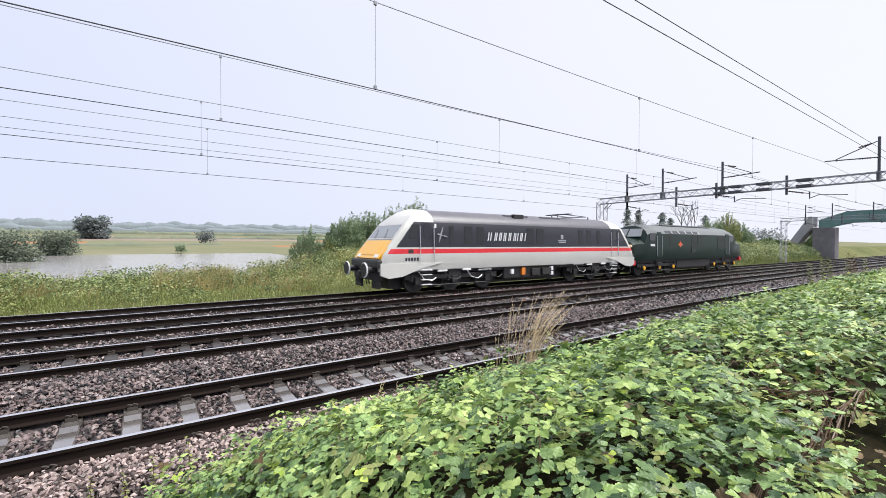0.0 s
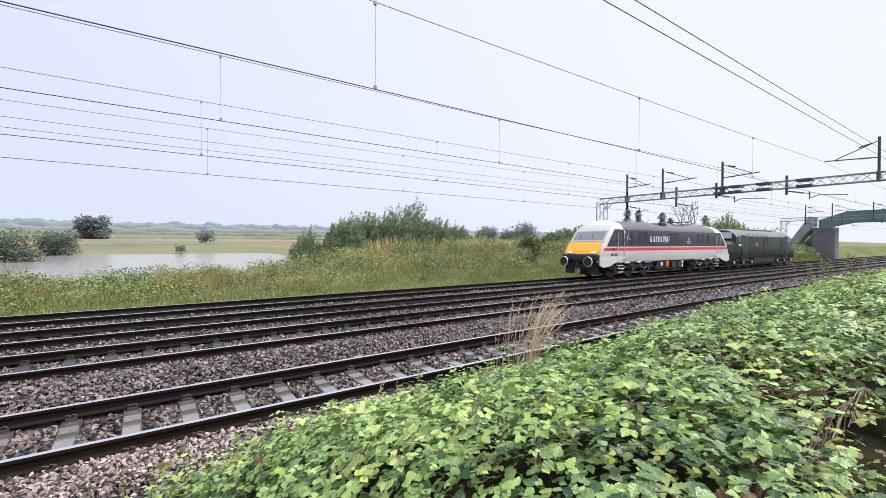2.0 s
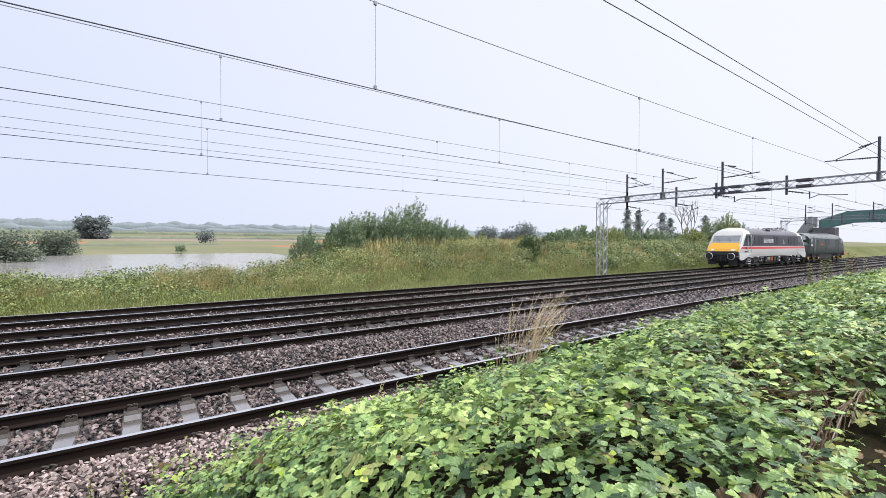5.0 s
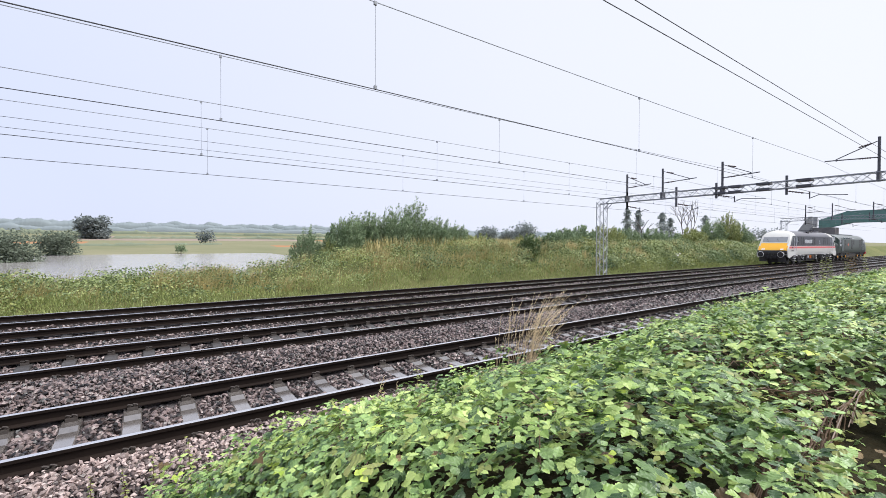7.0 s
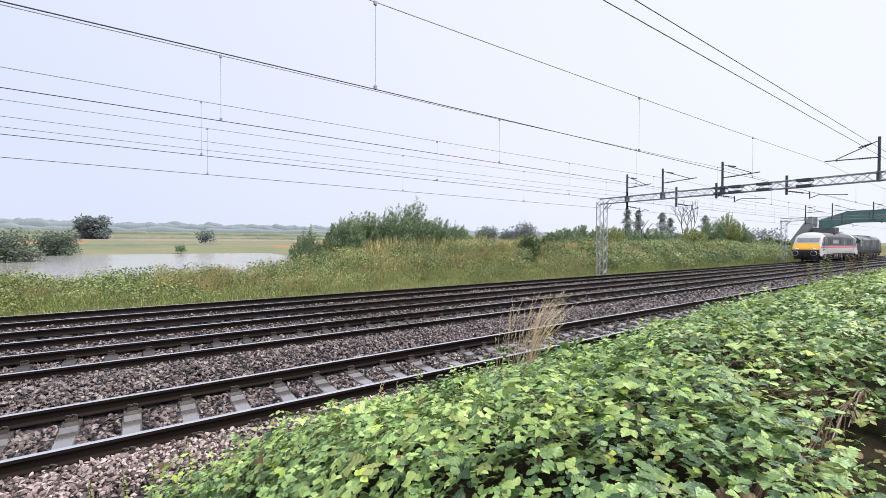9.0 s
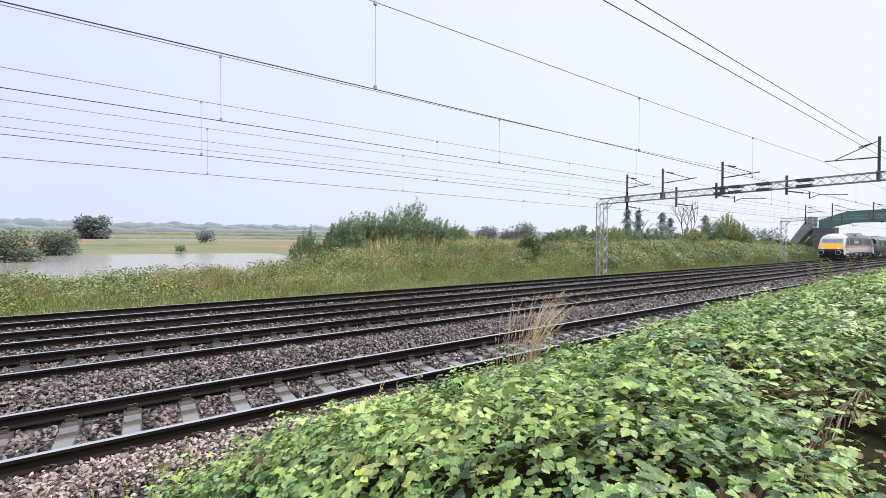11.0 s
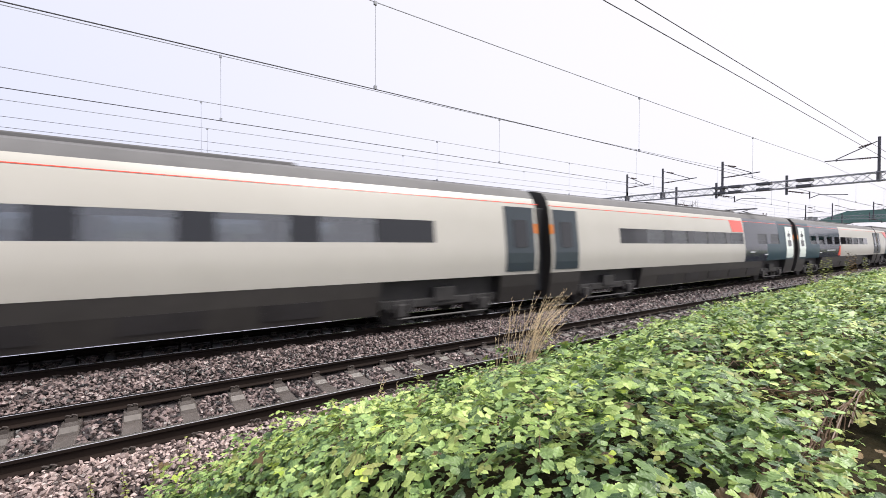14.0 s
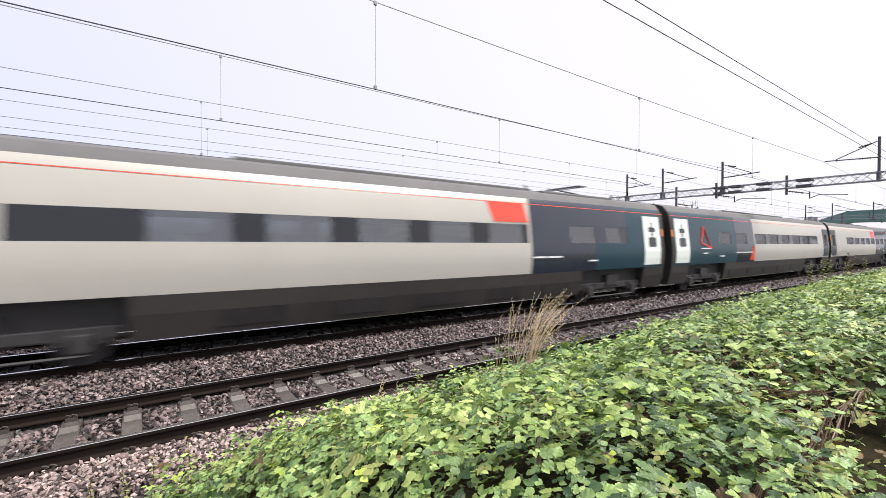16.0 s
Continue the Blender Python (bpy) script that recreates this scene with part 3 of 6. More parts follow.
def side_panel(bm, x0, x1, z0, z1, ya, yb, za, zb, slant=0.0, proud=0.008, r=0.0, slot=0):
    """A flat plate on both leaning sides of a body: the side runs from (ya, za) to (yb, zb)."""
    def yy(z):
        return ya + (yb - ya) * (z - za) / (zb - za)
    for s in (-1,):
        out = []
        for dz in (0, 1):
            pts = []
            for x, z in ((x0, z0), (x1, z0), (x1, z1), (x0, z1)):
                pts.append(bm.verts.new((x + slant * (z - z0), s * (yy(z) + (proud if dz else -0.02)), z)))
            out.append(pts)
        fs = [bm.faces.new(out[0][::-1]), bm.faces.new(out[1])]
        for i in range(4):
            fs.append(bm.faces.new((out[0][i], out[0][(i + 1) % 4], out[1][(i + 1) % 4], out[1][i])))
        for f in fs:
            f.material_index = slot
        if r:
            es = [e for e in fs[0].edges[:] + fs[1].edges[:]]
            cor = [e for f in fs[2:] for e in f.edges if e not in es]
            bmesh.ops.bevel(bm, geom=list(set(cor)), offset=r, segments=4, affect="EDGES")


def side_strip(bm, x0, x1, levels, proud, z0=None):
    """One sheet that follows the bulge of the near side, with thickness."""
    o, i = [], []
    for y, z in levels:
        o.append([bm.verts.new((x, -y - proud, z)) for x in (x0, x1)])
        i.append([bm.verts.new((x, -y + 0.02, z)) for x in (x0, x1)])
    for k in range(len(levels) - 1):
        bm.faces.new((o[k][0], o[k][1], o[k + 1][1], o[k + 1][0]))
        bm.faces.new((i[k][0], i[k + 1][0], i[k + 1][1], i[k][1]))
        for s in (0, 1):
            bm.faces.new((o[k][s], o[k + 1][s], i[k + 1][s], i[k][s]))
    for k in (0, -1):
        bm.faces.new((o[k][0], o[k][1], i[k][1], i[k][0]))


DOOR = [(1.337, 1.30), (1.36, 1.55), (1.365, 1.85), (1.34, 2.15), (1.275, 2.72), (1.218, 3.24)]


def seat_mesh():
    bm = bmesh.new()
    box(bm, -0.05, 0.05, -0.46, 0.46, 0.35, 1.12, bevel=0.04)
    box(bm, 0.0, 0.45, -0.46, 0.46, 0.30, 0.45, bevel=0.04)
    me = bpy.data.meshes.new("seat")
    bm.to_mesh(me)
    bm.free()
    me.materials.append(M["seat"])
    return me


SEAT = seat_mesh()


def panes(car, spots):
    """Glass in the openings of both sides, and the seats seen behind it."""
    for a, b in spots:
        for s in (-1, 1):
            bm = bmesh.new()
            vs = [[bm.verts.new((x, s * (y - t), z)) for x, y, z in ((a, 1.34, 2.15), (b, 1.34, 2.15), (b, 1.275, 2.72), (a, 1.275, 2.72))] for t in (0.012, 0.02)]
            bm.faces.new(vs[0])
            bm.faces.new(vs[1][::-1])
            part("window", bm, M["pane"], car)
        for dx in (0.25, 1.0):
            for s in (-1, 1):
                share("seat", SEAT, car, pose(a + dx, s * 0.75, 1.24))


def wheel_mesh(r):
    bm = bmesh.new()
    disc_y(bm, 0, -0.06, 0.06, 0, r, 24)
    disc_y(bm, 0, -0.085, -0.06, 0, r + 0.028, 24)
    disc_y(bm, 0, 0.06, 0.12, 0, 0.12, 12)
    for i in range(6):
        a = i * math.pi / 3
        tube(bm, (0.6 * r * math.cos(a), 0.05, 0.6 * r * math.sin(a)), (0.6 * r * math.cos(a), 0.075, 0.6 * r * math.sin(a)), 0.04, 6)
    me = bpy.data.meshes.new("wheel")
    bm.to_mesh(me)
    bm.free()
    me.materials.append(M["under_grey"])
    return me


WHEEL_43 = wheel_mesh(0.43)
WHEEL_54 = wheel_mesh(0.52)
ROLLING = []


def bogie(parent, x, axles, r, me, pale=False):
    half = max(axles) + r + 0.12
    bm = bmesh.new()
    for s in (-1, 1):
        y = s * 1.05
        box(bm, x - half, x + half, y - 0.07, y + 0.07, r + 0.05, r + 0.27, bevel=0.03)
        for a in axles:
            box(bm, x + a - 0.16, x + a + 0.16, y - 0.10 + s * 0.06, y + 0.10 + s * 0.06, r - 0.16, r + 0.17, bevel=0.03)
            for dx in (-0.30, 0.30):
                tube(bm, (x + a + dx, y + s * 0.04, r - 0.02), (x + a + dx, y + s * 0.04, r + 0.26), 0.085, 10)
        tube(bm, (x - half * 0.75, y + s * 0.12, r - 0.2), (x + half * 0.75, y + s * 0.12, r - 0.2), 0.03, 6)
        box(bm, x - 0.35, x + 0.35, y - 0.12, y + 0.14, r + 0.15, r + 0.55, bevel=0.03)
    box(bm, x - 0.5, x + 0.5, -1.0, 1.0, r, r + 0.3)
    fr = part("bogie", bm, M["under_grey"] if not pale else M["under"], parent)
    for a in axles:
        for s in (-1, 1):
            w = share("wheel", me, fr, pose(x + a, s * 0.78, r, 0, 0, 0 if s > 0 else 180))
            if pale:
                ROLLING.append((w, x + a, s * 0.78, r))
    return fr


# ---- express units ----
CAR = 24.02
E_LEVELS = [(1.16, 0.36), (1.27, 0.85), (1.325, 1.20), (1.36, 1.55), (1.365, 1.85), (1.34, 2.15), (1.275, 2.72), (1.20, 3.30), (1.11, 3.54), (0.92, 3.78), (0.50, 3.90), (0, 3.93)]
E_MATS = ["roof_grey", "skirt", "t_white", "navy", "teal", "t_red", "glass_dark", "gangway"]


def e_bits(car, mirror, length, navy_to, roof_gear=False, red_top=False, logo=False, wins=()):
    """Doors, windows, skirts, bogies of one coach. Distances run from the dark-painted end."""
    def X(u):
        return length - u if mirror else u

    def span(u0, u1):
        a, b = X(u0), X(u1)
        return min(a, b), max(a, b)

    side = (1.34, 1.275, 2.15, 2.72)

    def panel(name, u0, u1, z0, z1, m, label="", r=0.0, proud=0.008, slant=0.0):
        bm = bmesh.new()
        a, b = span(u0, u1)
        side_panel(bm, a, b, z0, z1, *(side if z1 > 2.0 else (1.36, 1.365, 1.55, 1.85)), proud=proud, r=r, slant=slant)
        return part(name, bm, m, car, label)

    for u0, w, m, lab in ((0.66, 1.2, "door_white", "pale green-white sliding door"), (length - 1.68, 1.22, "door_grey", "dark grey sliding door")):
        bm = bmesh.new()
        a, b = span(u0, u0 + w)
        side_strip(bm, a, b, DOOR, 0.018)
        d = part("door", bm, M[m], car, lab)
        cx = (a + b) / 2
        if m == "door_white":
            bm = bmesh.new()
            side_panel(bm, cx - 0.25, cx + 0.25, 2.42, 3.0, *side, proud=0.026, r=0.20)
            part("window", bm, M["glass_dark"], d)
        bm = bmesh.new()
        side_panel(bm, cx - 0.29, cx + 0.29, 2.02, 2.40 if m == "door_white" else 2.85, *side, proud=0.030, r=0.04)
        part("window", bm, M["glass_dark"], d)
        c = 0.36 if u0 < 5 else length - 0.44
        panel("marker_panel", c, c + 0.12, 2.45, 2.75, M["orange"], "orange reflective panel")
    panes(car, [span(u, u + 1.36) for u in wins])
    # red corner beside the white section
    sgn = -1 if mirror else 1
    bm = bmesh.new()
    x = X(navy_to)
    y0 = 1.36
    if red_top:
        pts = [(x + sgn * 0.10, 1.268, 2.78), (x + sgn * 1.50, 1.268, 2.78), (x + sgn * 1.75, 1.175, 3.37), (x + sgn * 0.25, 1.175, 3.37)]
    else:
        pts = [(x - sgn * 0.65, 1.34, 1.28), (x - sgn * 0.01, 1.34, 1.28), (x - sgn * 0.01, 1.366, 2.02), (x - sgn * 0.2, 1.366, 2.02)]
    lo = [bm.verts.new((a, -b - 0.016, c)) for a, b, c in pts]
    hi = [bm.verts.new((a, -b + 0.03, c)) for a, b, c in pts]
    bm.faces.new(lo)
    bm.faces.new(hi[::-1])
    for i in range(4):
        bm.faces.new((lo[i], lo[(i + 1) % 4], hi[(i + 1) % 4], hi[i]))
    part("red_flash", bm, M["t_red"], car, "bright red painted flash")
    # lettering too blurred to read, as bars
    for u, w in ((6.9, 0.7), (7.7, 0.55), (8.3, 0.75)):
        if u + w < navy_to:
            panel("lettering", u, u + w, 1.68, 1.73, M["lettering"], proud=0.03)
    panel("lettering", 5.0, 5.45, 1.52, 1.57, M["lettering"], proud=0.03)
    if logo:
        panel("lettering", 2.95, 3.95, 1.90, 1.95, M["lettering"], proud=0.03)
        panel("lettering", 3.2, 3.65, 1.68, 1.73, M["lettering"], proud=0.03)
        bm = bmesh.new()
        cx = X(3.45)
        tri = [(cx - 0.1, 2.95), (cx - 0.45, 2.2), (cx + 0.55, 1.95)]
        for (ax, az), (bx, bz) in zip(tri, tri[1:] + tri[:1]):
            tube(bm, (ax, -1.345 + (az - 2.15) * 0.11, az), (bx, -1.345 + (bz - 2.15) * 0.11, bz), 0.042, 5)
        part("emblem", bm, M["t_red"], car, "red outlined triangle emblem")
    # equipment covers under the floor, between the bogies
    for i in range(5):
        u = 6.4 + i * 2.3
        bm = bmesh.new()
        a, b = span(u, u + 1.3)
        side_panel(bm, a, b, 0.5, 0.85, 1.18, 1.27, 0.40, 0.85, proud=0.012)
        part("equipment_cover", bm, M["under"], car)
    if roof_gear:
        bm = bmesh.new()
        a, b = span(3.2, 7.2)
        box(bm, a, b, -0.75, 0.75, 3.74, 3.92, bevel=0.05)
        part("roof_well", bm, M["roof_grey"], car)
        for u in (2.2, 2.7, 7.6):
            bm = bmesh.new()
            insul(bm, (X(u), -0.4, 3.8), (X(u), -0.4, 4.1))
            part("insulator", bm, M["insulator"], car)
        bm = bmesh.new()
        x0, x1 = X(4.2), X(5.9)
        for y in (-0.5, 0.5):
            tube(bm, (x0, y, 3.90), (x1, y * 0.8, 4.04), 0.03, 6)
            tube(bm, (x1, y * 0.8, 4.04), ((x0 + x1) / 2, y * 0.9, 4.20), 0.025, 6)
        for y0 in (0.0,):
            tube(bm, ((x0 + x1) / 2 - 0.15, -0.8, 4.22), ((x0 + x1) / 2 - 0.15, 0.8, 4.22), 0.03, 6)
            tube(bm, ((x0 + x1) / 2 + 0.15, -0.8, 4.22), ((x0 + x1) / 2 + 0.15, 0.8, 4.22), 0.03, 6)
        part("pantograph", bm, M["dark_steel"], car)
    bm = bmesh.new()
    a, b = span(7.5, 16.5)
    box(bm, a, b, -0.55, 0.55, 3.80, 3.97, bevel=0.03)
    part("roof_pod", bm, M["roof_grey"], car)
    bm = bmesh.new()
    for (ya, za), (yb, zb) in zip(E_LEVELS[7:8], E_LEVELS[8:9]):
        side_panel(bm, 0.4, length - 0.2, 3.355, 3.372, ya, yb, za, zb, proud=0.008)
    part("cantrail_stripe", bm, M["t_red"], car, "thin orange-red line along the roof edge")


def coach(index, mirror, navy_to, **kw):
    car = thing("express_coach", "teal, navy and white tilting express coach with dark windows", "train coach", "express coaches")
    L = CAR

    def u(x):
        return L - x if mirror else x

    wins = [3.02 + i * 2.0 for i in range(1 if "logo" in kw else 0, 5) if 4.5 + i * 2.0 < navy_to]
    teal_to = 7.3 if "logo" in kw else 3.1
    band = L - (3.0 if "logo" in kw else 4.9 if index == 3 else 4.2)
    q = navy_to + 0.35
    while q + 1.36 < band - 0.1:
        wins.append(q)
        q += 2.0

    def slot(x, z):
        if z > 3.50:
            return 0
        if z < 1.22:
            return 1
        w = u(x)
        if 2.15 < z < 2.72:
            if any(k < w < k + 1.36 for k in wins):
                return None
            if navy_to + 0.1 < w < band:
                return 6
        if w < 0.6:
            return 1
        if w < 1.95:
            return 4
        if w < navy_to:
            return 4 if (w < 5.1 and z < 2.1) or w < teal_to else 3
        return 2
    marks = [0.33, 0.60, 1.95, 2.6, navy_to, navy_to + 0.12, band, L - 1.9, L - 0.42, L - 0.33]
    for k in wins:
        marks += [k, k + 1.36]
    marks = sorted(marks)
    if mirror:
        marks = sorted(L - m for m in marks)
    st = [plain(m) for m in marks]
    bm = bmesh.new()
    shell(bm, E_LEVELS[2:], st, slot, lambda z: 1, lambda z: 1)
    body = part("body", bm, [M[m] for m in E_MATS], car, smooth=24)
    bm = bmesh.new()
    for a, b in ((0.33, 1.85), (5.75, L - 5.75), (L - 1.85, L - 0.33)):
        shell(bm, [(1.16, 0.38), (1.27, 0.85), (1.322, 1.21), (0, 1.22)], [plain(a), plain(b)], lambda x, z: 0)
    part("skirt", bm, M["skirt"], car, "brown-grey underfloor skirt")
    bm = bmesh.new()
    box(bm, -0.32, 0.36, -0.98, 0.85, 0.6, 3.3, bevel=0.05)
    part("gangway", bm, M["gangway"], car, "black ribbed gangway bellows")
    bm = bmesh.new()
    box(bm, 0.4, L - 0.4, -1.0, 1.0, 0.55, 1.24)
    part("underframe", bm, M["under"], car)
    for x in (3.75, L - 3.75):
        bogie(car, x, (-1.35, 1.35), 0.43, WHEEL_43)
    e_bits(car, mirror, L, navy_to, wins=wins, **kw)
    return car


def driving_car():
    car = thing("express_driving_car", "dark teal streamlined express driving car with white and red end", "train coach", "express coaches")
    L = 24.8

    def slot(x, z):
        if z > 3.50 and x < 15.2:
            return 0
        if z < 1.22 and x < 22.4:
            return 1
        cut = 3.65 + 0.5 * (z - 1.25)
        if x < cut:
            return 2
        if 2.15 < z < 2.72 and any(k < x < k + 1.36 for k in wins):
            return None
        if x > 14.6:
            return 4 if z < 1.9 + 0.9 * max(0, x - 21.2) else 3
        return 4 if (x < 5.0 and z < 2.1) or z < 1.5 else 3
    wins = (4.95, 6.95, 9.10, 11.2, 13.35)
    st = [plain(0.30), plain(0.42), plain(1.9), plain(3.15, 0.25), plain(3.65, 0.5)]
    for k in wins:
        st += [plain(k), plain(k + 1.36)]
    st += [plain(15.2), plain(17.5)]
    nose = ((19.4, 1, 1.000), (20.3, 1, 1.0), (20.9, 0.998, 0.985), (21.5, 0.99, 0.95), (22.3, 0.975, 0.87), (23.1, 0.955, 0.755), (23.8, 0.93, 0.63), (24.2, 0.9, 0.525), (24.5, 0.85, 0.445), (24.7, 0.75, 0.362), (24.8, 0.58, 0.277))
    st += [plain(x, 0, w, h, 0.5) for x, w, h in nose]
    bm = bmesh.new()
    shell(bm, E_LEVELS[2:], st, slot, lambda z: 1, lambda z: 4)
    part("body", bm, [M[m] for m in E_MATS], car, smooth=45)
    bm = bmesh.new()
    shell(bm, [(1.16, 0.38), (1.27, 0.85), (1.322, 1.21), (0, 1.22)], [plain(5.75), plain(17.6)], lambda x, z: 0)
    shell(bm, [(1.16, 0.38), (1.27, 0.85), (1.322, 1.21), (0, 1.22)], [plain(0.36), plain(1.85)], lambda x, z: 0)
    part("skirt", bm, M["skirt"], car, "brown-grey underfloor skirt")
    bm = bmesh.new()
    shell(bm, [(1.12, 0.52), (1.24, 0.80), (1.31, 1.20), (0, 1.22)], [plain(22.75), plain(23.4, 0, 0.97), plain(24.0, 0, 0.90), plain(24.45, 0, 0.74)], lambda x, z: 0)
    part("nose_valance", bm, M["teal"], car)
    for x in (3.6, 20.0):
        bogie(car, x, (-1.35, 1.35), 0.43, WHEEL_43)
    side = (1.34, 1.275, 2.15, 2.72)
    panes(car, [(k, k + 1.36) for k in wins])
    bm = bmesh.new()
    pts = [(2.95, 1.19, 3.36), (4.72, 1.19, 3.36), (4.40, 1.27, 2.80)]
    lo = [bm.verts.new((p, -q - 0.016, r)) for p, q, r in pts]
    hi = [bm.verts.new((p, -q + 0.03, r)) for p, q, r in pts]
    bm.faces.new(lo)
    bm.faces.new(hi[::-1])
    for i in range(3):
        bm.faces.new((lo[i], lo[(i + 1) % 3], hi[(i + 1) % 3], hi[i]))
    part("red_flash", bm, M["t_red"], car, "bright red painted flash")
    bm = bmesh.new()
    box(bm, 0.4, 21.5, -1.0, 1.0, 0.55, 1.24)
    part("underframe", bm, M["under"], car)
    bm = bmesh.new()
    side_strip(bm, 0.44, 1.44, DOOR, 0.018)
    d = part("door", bm, M["door_grey"], car, "dark grey sliding door")
    bm = bmesh.new()
    side_panel(bm, 0.7, 1.2, 2.05, 2.8, *side, proud=0.026, r=0.1)
    part("window", bm, M["glass_dark"], d)
    bm = bmesh.new()
    side_panel(bm, 17.6, 18.5, 1.35, 3.0, *side, proud=0.01, r=0.05)
    d = part("cab_door", bm, M["teal"], car)
    bm = bmesh.new()
    side_panel(bm, 20.0, 20.8, 2.2, 2.7, *side, proud=0.008, r=0.12)
    part("cab_side_window", bm, M["glass_dark"], car)
    for a, w, z, h in ((10.6, 0.9, 1.80, 0.09), (11.6, 1.3, 1.80, 0.09), (14.4, 0.5, 1.62, 0.1), (18.3, 0.7, 2.04, 0.10), (18.3, 1.0, 1.88, 0.08), (15.9, 0.35, 2.2, 0.2), (21.2, 0.5, 1.62, 0.08)):
        bm = bmesh.new()
        side_panel(bm, a, a + w, z, z + h, *(side if z > 1.95 else (1.36, 1.365, 1.55, 1.85)), proud=0.012)
        part("lettering", bm, M["lettering"], car)
    bm = bmesh.new()
    tri = [(19.5, 2.75), (19.25, 2.15), (20.0, 1.85)]
    for (ax, az), (bx, bz) in zip(tri, tri[1:] + tri[:1]):
        tube(bm, (ax, -1.345 + (az - 2.15) * 0.11, az), (bx, -1.345 + (bz - 2.15) * 0.11, bz), 0.055, 5)
    part("emblem", bm, M["t_red"], car, "red outlined triangle emblem")
    bm = bmesh.new()
    box(bm, 1.2, 15.0, -0.8, 0.8, 3.70, 3.99, bevel=0.05)
    part("roof_pod", bm, M["roof_grey"], car)
    for s in (-1, 1):
        bm = bmesh.new()
        box(bm, 24.2, 24.62, s * 0.92 - 0.12, s * 0.92 + 0.12, 1.28, 1.42, bevel=0.04)
        part("headlight", bm, M["white_paint"], car)
    bm = bmesh.new()
    box(bm, -0.02, 0.33, -0.98, 0.85, 0.6, 3.3, bevel=0.05)
    part("gangway", bm, M["gangway"], car, "black ribbed gangway bellows")
    bm = bmesh.new()
    side_panel(bm, 0.2, 19.5, 3.355, 3.372, 1.20, 1.11, 3.30, 3.54, proud=0.008)
    part("cantrail_stripe", bm, M["t_red"], car, "thin orange-red line along the roof edge")
    return car


# ---- electric locomotive ----
IC_L = 17.6
IC_LEVELS = [(1.28, 0.98), (1.34, 1.28), (1.365, 1.70), (1.365, 1.90), (1.365, 1.965), (1.335, 2.55), (1.31, 3.04), (1.14, 3.32), (0.78, 3.54), (0.35, 3.64), (0, 3.66)]


def ic_front(z):
    if z < 1.5:
        return -0.28
    if z < 3.04:
        return -0.28 + (z - 1.5) * 0.82
    return 0.98 + (z - 3.04) * 1.25


